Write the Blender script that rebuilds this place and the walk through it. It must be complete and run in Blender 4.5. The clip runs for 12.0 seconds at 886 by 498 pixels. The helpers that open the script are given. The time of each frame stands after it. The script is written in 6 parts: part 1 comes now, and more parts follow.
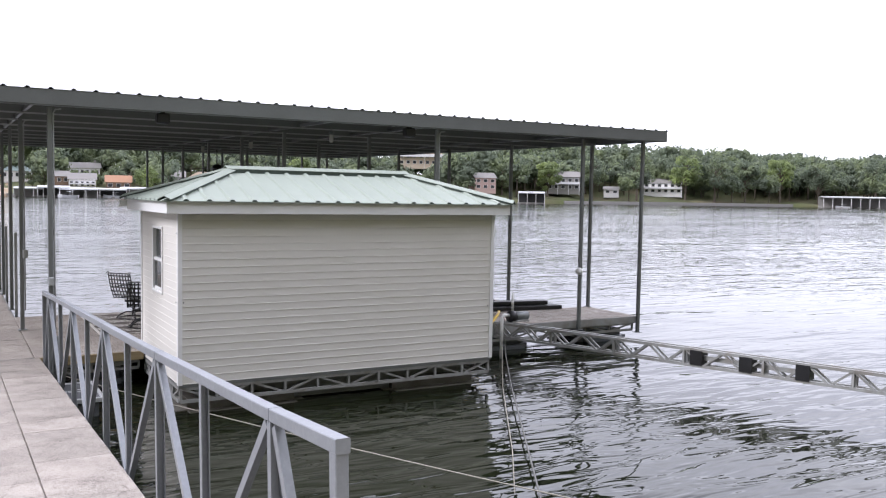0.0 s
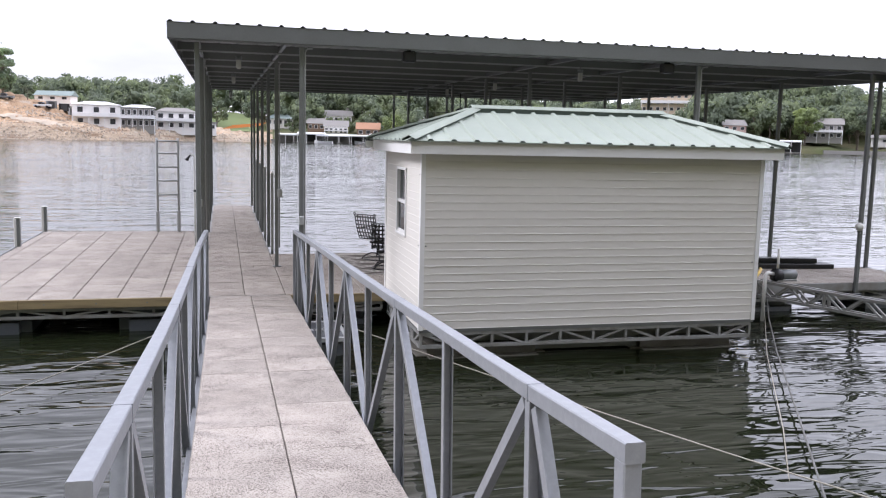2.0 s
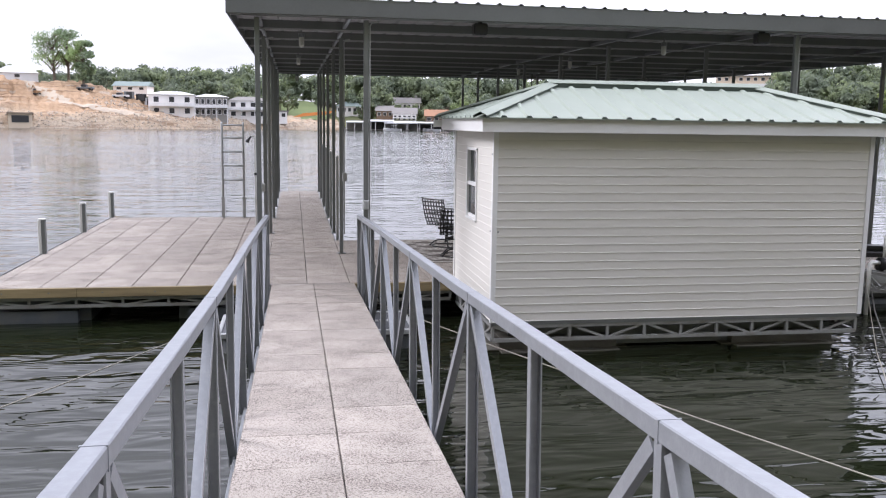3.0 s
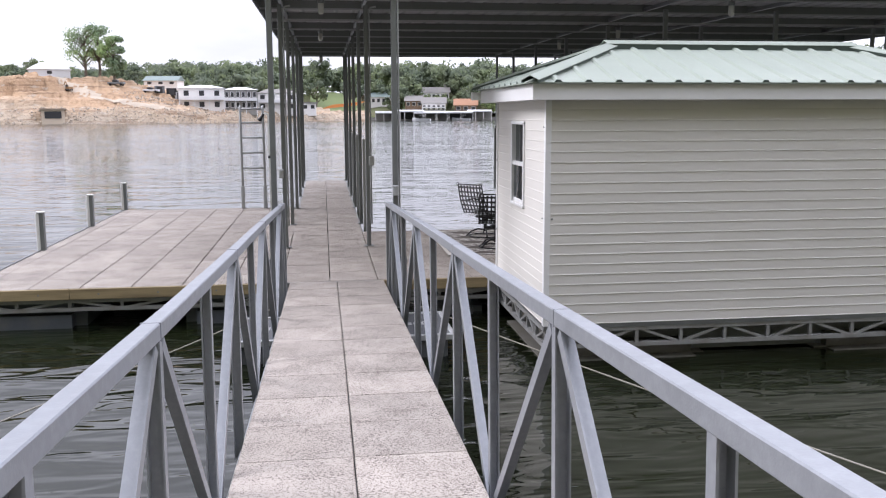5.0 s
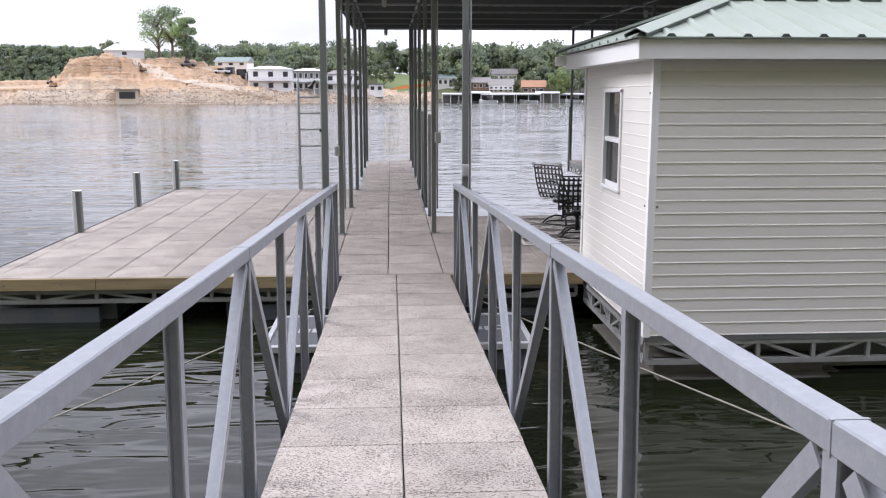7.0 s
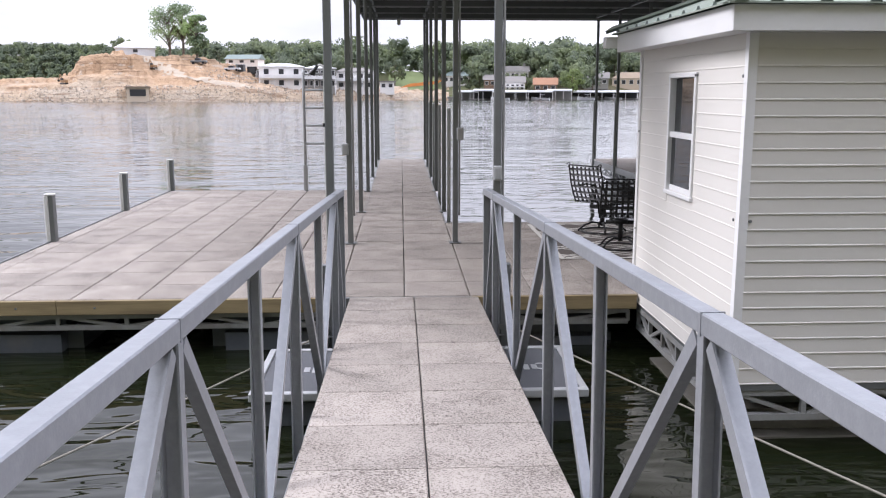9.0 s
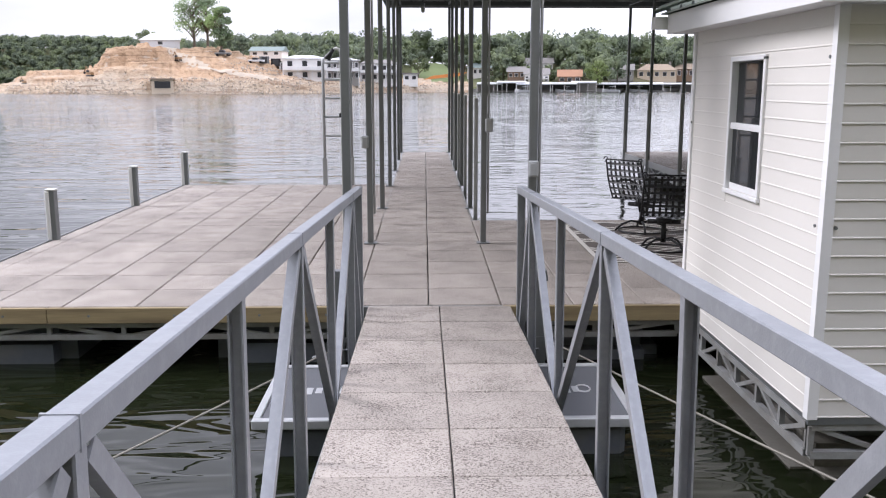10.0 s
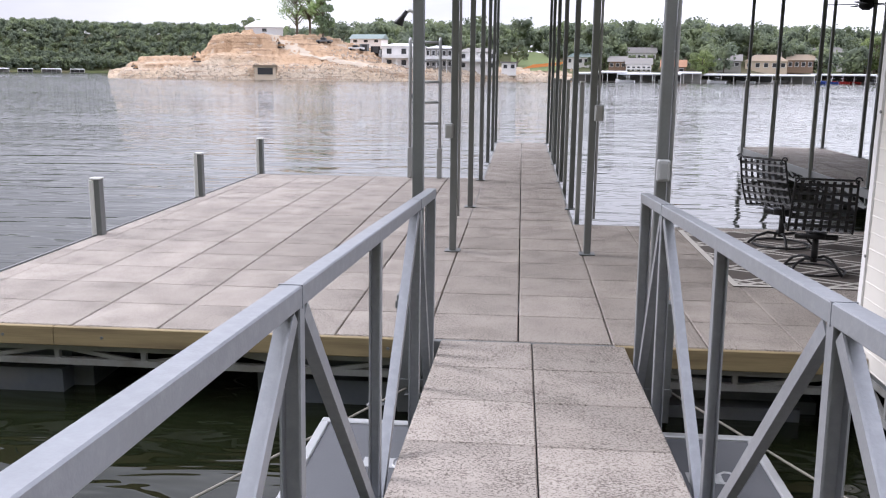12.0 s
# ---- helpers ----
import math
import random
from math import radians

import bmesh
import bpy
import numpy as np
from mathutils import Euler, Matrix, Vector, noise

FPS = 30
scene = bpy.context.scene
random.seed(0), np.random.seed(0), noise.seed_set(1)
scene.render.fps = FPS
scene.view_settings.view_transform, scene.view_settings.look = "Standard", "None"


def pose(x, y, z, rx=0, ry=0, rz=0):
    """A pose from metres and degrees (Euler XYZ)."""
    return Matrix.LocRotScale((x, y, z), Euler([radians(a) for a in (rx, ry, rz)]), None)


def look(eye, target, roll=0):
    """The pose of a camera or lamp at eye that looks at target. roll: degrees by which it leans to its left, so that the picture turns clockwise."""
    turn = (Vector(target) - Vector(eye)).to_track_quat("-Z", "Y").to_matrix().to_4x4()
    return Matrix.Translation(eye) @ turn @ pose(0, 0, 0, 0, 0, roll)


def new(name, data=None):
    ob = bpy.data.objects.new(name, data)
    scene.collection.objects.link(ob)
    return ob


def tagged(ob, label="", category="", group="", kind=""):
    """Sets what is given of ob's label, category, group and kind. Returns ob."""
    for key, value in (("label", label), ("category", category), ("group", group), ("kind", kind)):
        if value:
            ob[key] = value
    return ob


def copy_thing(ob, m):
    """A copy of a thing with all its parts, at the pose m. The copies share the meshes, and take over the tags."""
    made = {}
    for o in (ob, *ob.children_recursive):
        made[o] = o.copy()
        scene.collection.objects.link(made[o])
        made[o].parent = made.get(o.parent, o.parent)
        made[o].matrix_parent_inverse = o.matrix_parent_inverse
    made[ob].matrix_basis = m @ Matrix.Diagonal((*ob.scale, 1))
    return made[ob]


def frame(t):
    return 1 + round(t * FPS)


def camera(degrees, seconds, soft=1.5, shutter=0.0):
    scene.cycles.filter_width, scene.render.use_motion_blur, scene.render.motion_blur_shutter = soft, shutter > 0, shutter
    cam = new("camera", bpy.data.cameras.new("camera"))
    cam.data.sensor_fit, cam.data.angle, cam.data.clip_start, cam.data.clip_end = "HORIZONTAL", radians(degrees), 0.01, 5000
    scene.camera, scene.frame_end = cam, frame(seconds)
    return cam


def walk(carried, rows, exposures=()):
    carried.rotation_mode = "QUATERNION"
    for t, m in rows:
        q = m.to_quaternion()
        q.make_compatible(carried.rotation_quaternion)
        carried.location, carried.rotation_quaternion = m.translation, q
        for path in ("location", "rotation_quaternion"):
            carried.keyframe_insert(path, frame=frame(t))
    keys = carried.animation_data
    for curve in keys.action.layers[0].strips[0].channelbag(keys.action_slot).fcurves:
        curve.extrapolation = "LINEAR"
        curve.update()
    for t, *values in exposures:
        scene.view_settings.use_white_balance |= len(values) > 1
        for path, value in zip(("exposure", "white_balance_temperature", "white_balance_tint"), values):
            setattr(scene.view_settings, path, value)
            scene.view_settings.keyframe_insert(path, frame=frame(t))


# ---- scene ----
cam = camera(53.9, 12.0, soft=1.15)
PATH = [
    (0, (-0.588, -14.108, 2.523), (0.4, -12.374, 2.399), 1.0),
    (0.5, (-0.586, -14.085, 2.52), (0.402, -12.351, 2.393), 1.0),
    (1, (-0.565, -13.962, 2.5), (0.246, -12.144, 2.306), 0.9),
    (1.5, (-0.434, -13.635, 2.461), (0.118, -11.727, 2.227), 1.2),
    (2, (-0.408, -13.279, 2.424), (0.081, -11.356, 2.171), 1.3),
    (2.5, (-0.338, -12.856, 2.382), (0.085, -10.921, 2.102), 1.0),
    (3, (-0.276, -12.481, 2.305), (0.06, -10.53, 2.02), 0.8),
    (5, (-0.14, -10.907, 2.09), (0.126, -8.948, 1.782), -0.2),
    (5.5, (-0.051, -10.514, 2.027), (0.139, -8.549, 1.702), -0.1),
    (6, (-0.084, -10.13, 1.999), (0.09, -8.166, 1.668), -0.1),
    (6.5, (-0.101, -9.749, 1.993), (0.075, -7.785, 1.659), -0.3),
    (7, (-0.062, -9.392, 1.932), (0.056, -7.426, 1.585), 0.0),
    (9, (-0.12, -7.832, 1.842), (-0.026, -5.865, 1.49), -0.0),
    (9.5, (-0.091, -7.427, 1.815), (-0.042, -5.462, 1.445), -0.0),
    (10, (-0.132, -7.038, 1.797), (-0.09, -5.073, 1.428), 0.0),
    (10.5, (-0.133, -6.62, 1.758), (-0.172, -4.657, 1.378), -0.0),
    (11, (-0.149, -6.22, 1.725), (-0.235, -4.259, 1.337), 0.1),
    (11.5, (-0.164, -5.845, 1.714), (-0.251, -3.885, 1.33), 0.2),
    (12, (-0.12, -5.45, 1.699), (-0.291, -3.496, 1.305), 0.6),
]
EXPOSURES = [(0, 0.22, 6060, 15), (3, 0.20, 6060, 15), (9, 0.22, 6060, 15), (12, 0.22, 6060, 15)]
walk(cam, [(t, look(eye, target, roll)) for t, eye, target, roll in PATH], EXPOSURES)

# ---- world and sun ----
world = bpy.data.worlds.new("overcast_sky")
scene.world = world
world.use_nodes = True
wn, wl = world.node_tree.nodes, world.node_tree.links
wn.clear()
SUN_EL, SUN_AZ = 36.0, -76.0          # degrees above the horizon; degrees from +y towards +x
sky = wn.new("ShaderNodeTexSky")
sky.sky_type = "NISHITA"
sky.sun_disc = False
sky.sun_elevation, sky.sun_rotation = radians(SUN_EL), radians(SUN_AZ)
wtc = wn.new("ShaderNodeTexCoord")
wmap = wn.new("ShaderNodeMapping")
wmap.inputs["Scale"].default_value = (1.0, 1.0, 3.2)
wl.new(wtc.outputs["Generated"], wmap.inputs["Vector"])
wnoise = wn.new("ShaderNodeTexNoise")
wnoise.inputs["Scale"].default_value = 2.6
wnoise.inputs["Detail"].default_value = 5
wnoise.inputs["Roughness"].default_value = 0.5
wl.new(wmap.outputs[0], wnoise.inputs["Vector"])
wramp = wn.new("ShaderNodeValToRGB")
wramp.color_ramp.elements[0].position, wramp.color_ramp.elements[1].position = 0.33, 0.62
wramp.color_ramp.elements[0].color = (7.3, 7.25, 7.85, 1)
wramp.color_ramp.elements[1].color = (11.0, 10.85, 11.35, 1)
wl.new(wnoise.outputs["Fac"], wramp.inputs["Fac"])
wmix = wn.new("ShaderNodeMixRGB")
wmix.inputs["Fac"].default_value = 0.93
wl.new(sky.outputs[0], wmix.inputs["Color1"])
wl.new(wramp.outputs[0], wmix.inputs["Color2"])
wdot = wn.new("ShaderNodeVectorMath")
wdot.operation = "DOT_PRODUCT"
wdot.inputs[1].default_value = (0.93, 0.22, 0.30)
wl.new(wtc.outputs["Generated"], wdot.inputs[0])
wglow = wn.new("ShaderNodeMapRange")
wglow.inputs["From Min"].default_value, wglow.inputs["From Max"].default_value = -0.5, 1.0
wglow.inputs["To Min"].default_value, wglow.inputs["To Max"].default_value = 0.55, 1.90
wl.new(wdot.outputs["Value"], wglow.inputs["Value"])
# an overcast sky is brighter overhead than at the horizon
wsep = wn.new("ShaderNodeSeparateXYZ")
wl.new(wtc.outputs["Generated"], wsep.inputs[0])
wup = wn.new("ShaderNodeMapRange")
wup.inputs["From Min"].default_value, wup.inputs["From Max"].default_value = 0.05, 1.0
wup.inputs["To Min"].default_value, wup.inputs["To Max"].default_value = 1.0, 1.9
wl.new(wsep.outputs["Z"], wup.inputs["Value"])
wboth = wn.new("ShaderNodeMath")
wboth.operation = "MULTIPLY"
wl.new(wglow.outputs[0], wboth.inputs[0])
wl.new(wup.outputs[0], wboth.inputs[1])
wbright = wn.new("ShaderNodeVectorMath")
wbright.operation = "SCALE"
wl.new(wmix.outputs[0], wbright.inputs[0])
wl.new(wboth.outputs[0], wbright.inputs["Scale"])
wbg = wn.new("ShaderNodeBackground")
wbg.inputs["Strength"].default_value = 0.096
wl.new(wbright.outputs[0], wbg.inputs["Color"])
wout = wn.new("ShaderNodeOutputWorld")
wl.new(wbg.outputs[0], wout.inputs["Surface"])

sun = new("sun", bpy.data.lights.new("sun", "SUN"))
sun.data.energy, sun.data.angle, sun.data.color = 3.1, radians(22), (1.0, 0.965, 0.95)
sun_dir = Vector((math.sin(radians(SUN_AZ)) * math.cos(radians(SUN_EL)), math.cos(radians(SUN_AZ)) * math.cos(radians(SUN_EL)), math.sin(radians(SUN_EL))))
sun.matrix_world = look(sun_dir * 60, (0, 0, 0))


# ---- materials ----
def material(name, base, rough=0.6, metal=0.0, spread=0.12, scale=6.0, fine=60.0, bump=0.15, depth=0.004, stretch=(1, 1, 1), per_object=0.0, per_island=0.0, tint=None, tint_amount=0.0, tint_scale=1.2):
    """A procedural surface: a base colour with variation at two scales, fine relief, and optional stains in a second colour."""
    m = bpy.data.materials.new(name)
    m.use_nodes = True
    n, l = m.node_tree.nodes, m.node_tree.links
    bsdf = n["Principled BSDF"]
    bsdf.inputs["Roughness"].default_value, bsdf.inputs["Metallic"].default_value = rough, metal
    tc = n.new("ShaderNodeTexCoord")
    geo = n.new("ShaderNodeNewGeometry")
    mp = n.new("ShaderNodeMapping")
    mp.inputs["Scale"].default_value = stretch
    l.new(geo.outputs["Position"], mp.inputs["Vector"])
    big, small = n.new("ShaderNodeTexNoise"), n.new("ShaderNodeTexNoise")
    big.inputs["Scale"].default_value, big.inputs["Detail"].default_value = scale, 4
    small.inputs["Scale"].default_value, small.inputs["Detail"].default_value = fine, 3
    l.new(mp.outputs[0], big.inputs["Vector"])
    l.new(mp.outputs[0], small.inputs["Vector"])

    def mathn(op, a, b):
        q = n.new("ShaderNodeMath")
        q.operation = op
        for i, v in enumerate((a, b)):
            if isinstance(v, (int, float)):
                q.inputs[i].default_value = v
            else:
                l.new(v, q.inputs[i])
        return q.outputs[0]
    total = mathn("ADD", mathn("MULTIPLY", mathn("SUBTRACT", big.outputs["Fac"], 0.5), 2.2 * spread), mathn("MULTIPLY", mathn("SUBTRACT", small.outputs["Fac"], 0.5), 1.2 * spread))
    if per_object:
        oi = n.new("ShaderNodeObjectInfo")
        total = mathn("ADD", total, mathn("MULTIPLY", mathn("SUBTRACT", oi.outputs["Random"], 0.5), 2 * per_object))
    if per_island:
        total = mathn("ADD", total, mathn("MULTIPLY", mathn("SUBTRACT", geo.outputs["Random Per Island"], 0.5), 2 * per_island))
    hsv = n.new("ShaderNodeHueSaturation")
    hsv.inputs["Color"].default_value = (*base, 1)
    l.new(mathn("ADD", total, 1.0), hsv.inputs["Value"])
    colour = hsv.outputs[0]
    if tint:
        stain = n.new("ShaderNodeTexNoise")
        stain.inputs["Scale"].default_value, stain.inputs["Detail"].default_value = tint_scale, 6
        l.new(mp.outputs[0], stain.inputs["Vector"])
        rmp = n.new("ShaderNodeMapRange")
        rmp.inputs["From Min"].default_value, rmp.inputs["From Max"].default_value = 0.45, 0.68
        rmp.inputs["To Max"].default_value = tint_amount
        l.new(stain.outputs["Fac"], rmp.inputs["Value"])
        mx = n.new("ShaderNodeMixRGB")
        mx.inputs["Color2"].default_value = (*tint, 1)
        l.new(rmp.outputs[0], mx.inputs["Fac"])
        l.new(colour, mx.inputs["Color1"])
        colour = mx.outputs[0]
    l.new(colour, bsdf.inputs["Base Color"])
    rr = mathn("ADD", mathn("MULTIPLY", mathn("SUBTRACT", big.outputs["Fac"], 0.5), 0.3), rough)
    l.new(rr, bsdf.inputs["Roughness"])
    if bump:
        bp = n.new("ShaderNodeBump")
        bp.inputs["Strength"].default_value, bp.inputs["Distance"].default_value = bump, depth
        l.new(small.outputs["Fac"], bp.inputs["Height"])
        l.new(bp.outputs[0], bsdf.inputs["Normal"])
    return m


def paver_material(name, base):
    """Cast concrete with a torn, pitted face: short dark hollows over a pale matrix."""
    m = material(name, base, 0.88, spread=0.045, scale=2.5, fine=90, bump=0, per_object=0.11, tint=(base[0] * 0.72, base[1] * 0.68, base[2] * 0.64), tint_amount=0.16, tint_scale=2.2)
    n, l = m.node_tree.nodes, m.node_tree.links
    bsdf = n["Principled BSDF"]
    geo = n.new("ShaderNodeNewGeometry")
    mp = n.new("ShaderNodeMapping")
    mp.inputs["Scale"].default_value = (80, 170, 90)
    l.new(geo.outputs["Position"], mp.inputs["Vector"])
    pit = n.new("ShaderNodeTexNoise")
    pit.inputs["Scale"].default_value, pit.inputs["Detail"].default_value, pit.inputs["Roughness"].default_value = 1.0, 2.5, 0.6
    l.new(mp.outputs[0], pit.inputs["Vector"])
    where = n.new("ShaderNodeTexNoise")
    where.inputs["Scale"].default_value, where.inputs["Detail"].default_value = 3.2, 2
    l.new(geo.outputs["Position"], where.inputs["Vector"])
    add = n.new("ShaderNodeMath")
    add.operation = "MULTIPLY_ADD"
    add.inputs[1].default_value = 0.22
    l.new(where.outputs["Fac"], add.inputs[0])
    l.new(pit.outputs["Fac"], add.inputs[2])
    mr = n.new("ShaderNodeMapRange")
    mr.inputs["From Min"].default_value, mr.inputs["From Max"].default_value = 0.645, 0.700
    l.new(add.outputs[0], mr.inputs["Value"])
    old = bsdf.inputs["Base Color"].links[0].from_socket
    mx = n.new("ShaderNodeMixRGB")
    mx.inputs["Color2"].default_value = (base[0] * 0.30, base[1] * 0.28, base[2] * 0.27, 1)
    l.new(mr.outputs[0], mx.inputs["Fac"])
    l.new(old, mx.inputs["Color1"])
    l.new(mx.outputs[0], bsdf.inputs["Base Color"])
    bp = n.new("ShaderNodeBump")
    bp.invert = True
    bp.inputs["Strength"].default_value, bp.inputs["Distance"].default_value = 0.7, 0.006
    l.new(mr.outputs[0], bp.inputs["Height"])
    l.new(bp.outputs[0], bsdf.inputs["Normal"])
    return m


def water_material():
    m = bpy.data.materials.new("lake_water")
    m.use_nodes = True
    n, l = m.node_tree.nodes, m.node_tree.links
    bsdf = n["Principled BSDF"]
    bsdf.inputs["Base Color"].default_value = (0.0085, 0.0110, 0.0048, 1)
    bsdf.inputs["Roughness"].default_value = 0.012
    bsdf.inputs["IOR"].default_value = 1.40
    geo = n.new("ShaderNodeNewGeometry")

    def layer(scale, sx, sy, turn, detail, distort):
        mp = n.new("ShaderNodeMapping")
        mp.inputs["Scale"].default_value = (sx, sy, 1)
        mp.inputs["Rotation"].default_value = (0, 0, radians(turn))
        l.new(geo.outputs["Position"], mp.inputs["Vector"])
        t = n.new("ShaderNodeTexNoise")
        t.inputs["Scale"].default_value, t.inputs["Detail"].default_value, t.inputs["Distortion"].default_value = scale, detail, distort
        l.new(mp.outputs[0], t.inputs["Vector"])
        return t.outputs["Fac"]
    swell = layer(0.85, 0.36, 1.0, 6, 1.0, 0.4)
    ripple = layer(3.2, 0.30, 1.0, -6, 2.0, 0.5)
    patch = layer(0.05, 0.5, 1.0, 10, 2.0, 0.3)
    mr = n.new("ShaderNodeMapRange")
    mr.inputs["From Min"].default_value, mr.inputs["From Max"].default_value = 0.38, 0.66
    mr.inputs["To Min"].default_value, mr.inputs["To Max"].default_value = 0.25, 1.0
    l.new(patch, mr.inputs["Value"])
    mul = n.new("ShaderNodeMath")
    mul.operation = "MULTIPLY"
    l.new(ripple, mul.inputs[0])
    l.new(mr.outputs[0], mul.inputs[1])
    b1, b2 = n.new("ShaderNodeBump"), n.new("ShaderNodeBump")
    b1.inputs["Strength"].default_value, b1.inputs["Distance"].default_value = 1.0, 0.045
    b2.inputs["Strength"].default_value, b2.inputs["Distance"].default_value = 1.0, 0.052
    l.new(swell, b1.inputs["Height"])
    l.new(mul.outputs[0], b2.inputs["Height"])
    l.new(b1.outputs[0], b2.inputs["Normal"])
    # the wind's small facets, which tilt the surface every way and stay at any distance
    mp = n.new("ShaderNodeMapping")
    mp.inputs["Scale"].default_value = (1.6, 5.2, 1)
    mp.inputs["Rotation"].default_value = (0, 0, radians(-5))
    l.new(geo.outputs["Position"], mp.inputs["Vector"])
    facet = n.new("ShaderNodeTexNoise")
    facet.inputs["Scale"].default_value, facet.inputs["Detail"].default_value = 1.0, 2
    l.new(mp.outputs[0], facet.inputs["Vector"])
    tilt = n.new("ShaderNodeVectorMath")
    tilt.operation = "MULTIPLY_ADD"
    tilt.inputs[1].default_value, tilt.inputs[2].default_value = (0.18, 0.36, 0), (-0.09, -0.215, 0)
    l.new(facet.outputs["Color"], tilt.inputs[0])
    far = n.new("ShaderNodeVectorMath")
    far.operation = "LENGTH"
    l.new(geo.outputs["Position"], far.inputs[0])
    fr = n.new("ShaderNodeMapRange")
    fr.inputs["From Min"].default_value, fr.inputs["From Max"].default_value = 9, 80
    fr.inputs["To Min"].default_value, fr.inputs["To Max"].default_value = 0.06, 1.0
    l.new(far.outputs["Value"], fr.inputs["Value"])
    # cat's paws: long patches where the wind ruffles the water, calmer between
    paws = n.new("ShaderNodeMapRange")
    paws.inputs["From Min"].default_value, paws.inputs["From Max"].default_value = 0.44, 0.60
    paws.inputs["To Min"].default_value, paws.inputs["To Max"].default_value = 0.55, 1.45
    l.new(layer(0.16, 0.22, 1.0, 4, 4.0, 0.6), paws.inputs["Value"])
    ruffle = n.new("ShaderNodeMath")
    ruffle.operation = "MULTIPLY"
    l.new(fr.outputs[0], ruffle.inputs[0])
    l.new(paws.outputs[0], ruffle.inputs[1])
    amount = n.new("ShaderNodeVectorMath")
    amount.operation = "SCALE"
    l.new(tilt.outputs[0], amount.inputs[0])
    l.new(ruffle.outputs[0], amount.inputs["Scale"])
    both = n.new("ShaderNodeVectorMath")
    l.new(b2.outputs[0], both.inputs[0])
    l.new(amount.outputs[0], both.inputs[1])
    unit = n.new("ShaderNodeVectorMath")
    unit.operation = "NORMALIZE"
    l.new(both.outputs[0], unit.inputs[0])
    l.new(unit.outputs[0], bsdf.inputs["Normal"])
    return m


def leaf_material(name, base, spread=0.3, scale=0.07):
    """Foliage that also lets light through; it varies by clump and from tree to tree."""
    m = material(name, base, 0.75, spread=spread, scale=scale, fine=0.6, bump=0, per_island=0.18, tint=(base[0] * 1.75, base[1] * 1.7, base[2] * 1.25), tint_amount=0.95, tint_scale=0.11)
    n, l = m.node_tree.nodes, m.node_tree.links
    bsdf = n["Principled BSDF"]
    tr = n.new("ShaderNodeBsdfTranslucent")
    l.new(bsdf.inputs["Base Color"].links[0].from_socket, tr.inputs["Color"])
    mx = n.new("ShaderNodeMixShader")
    mx.inputs["Fac"].default_value = 0.5
    l.new(bsdf.outputs[0], mx.inputs[1])
    l.new(tr.outputs[0], mx.inputs[2])
    l.new(mx.outputs[0], n["Material Output"].inputs["Surface"])
    return m


def clay_material():
    """Cut ground: grey-beige rubble low down, orange clay above, dark seams that follow the beds, and spoil patches."""
    m = material("excavated_clay", (0.43, 0.34, 0.245), 0.95, spread=0.34, scale=0.16, fine=1.1, bump=1.0, depth=0.9, tint=(0.44, 0.375, 0.295), tint_amount=0.8, tint_scale=0.07)
    n, l = m.node_tree.nodes, m.node_tree.links
    bsdf = n["Principled BSDF"]
    geo = n.new("ShaderNodeNewGeometry")

    def noise_at(scale, detail):
        mp = n.new("ShaderNodeMapping")
        mp.inputs["Scale"].default_value = scale
        l.new(geo.outputs["Position"], mp.inputs["Vector"])
        t = n.new("ShaderNodeTexNoise")
        t.inputs["Scale"].default_value, t.inputs["Detail"].default_value = 1.0, detail
        l.new(mp.outputs[0], t.inputs["Vector"])
        return t.outputs["Fac"]

    def ramp(value, lo, hi, top):
        mr = n.new("ShaderNodeMapRange")
        mr.inputs["From Min"].default_value, mr.inputs["From Max"].default_value, mr.inputs["To Max"].default_value = lo, hi, top
        l.new(value, mr.inputs["Value"])
        return mr.outputs[0]

    def blend(fac, colour):
        mx = n.new("ShaderNodeMixRGB")
        mx.inputs["Color2"].default_value = (*colour, 1)
        l.new(fac, mx.inputs["Fac"])
        l.new(bsdf.inputs["Base Color"].links[0].from_socket, mx.inputs["Color1"])
        l.new(mx.outputs[0], bsdf.inputs["Base Color"])
    sep = n.new("ShaderNodeSeparateXYZ")
    l.new(geo.outputs["Position"], sep.inputs[0])
    high = n.new("ShaderNodeMath")
    high.operation = "MULTIPLY_ADD"
    high.inputs[1].default_value = 12.0
    l.new(noise_at((0.05, 0.05, 0.05), 4), high.inputs[0])
    l.new(sep.outputs["Z"], high.inputs[2])
    blend(ramp(high.outputs[0], 8.5, 12.5, 0.9), (0.44, 0.295, 0.18))
    blend(ramp(noise_at((0.09, 0.09, 1.3), 5), 0.52, 0.64, 0.75), (0.22, 0.14, 0.085))
    blend(ramp(noise_at((0.30, 0.30, 0.6), 6), 0.61, 0.67, 0.6), (0.48, 0.42, 0.35))
    return m


def glass_material(name, base=(0.02, 0.022, 0.025), rough=0.03):
    m = bpy.data.materials.new(name)
    m.use_nodes = True
    b = m.node_tree.nodes["Principled BSDF"]
    b.inputs["Base Color"].default_value, b.inputs["Roughness"].default_value, b.inputs["IOR"].default_value = (*base, 1), rough, 1.5
    return m


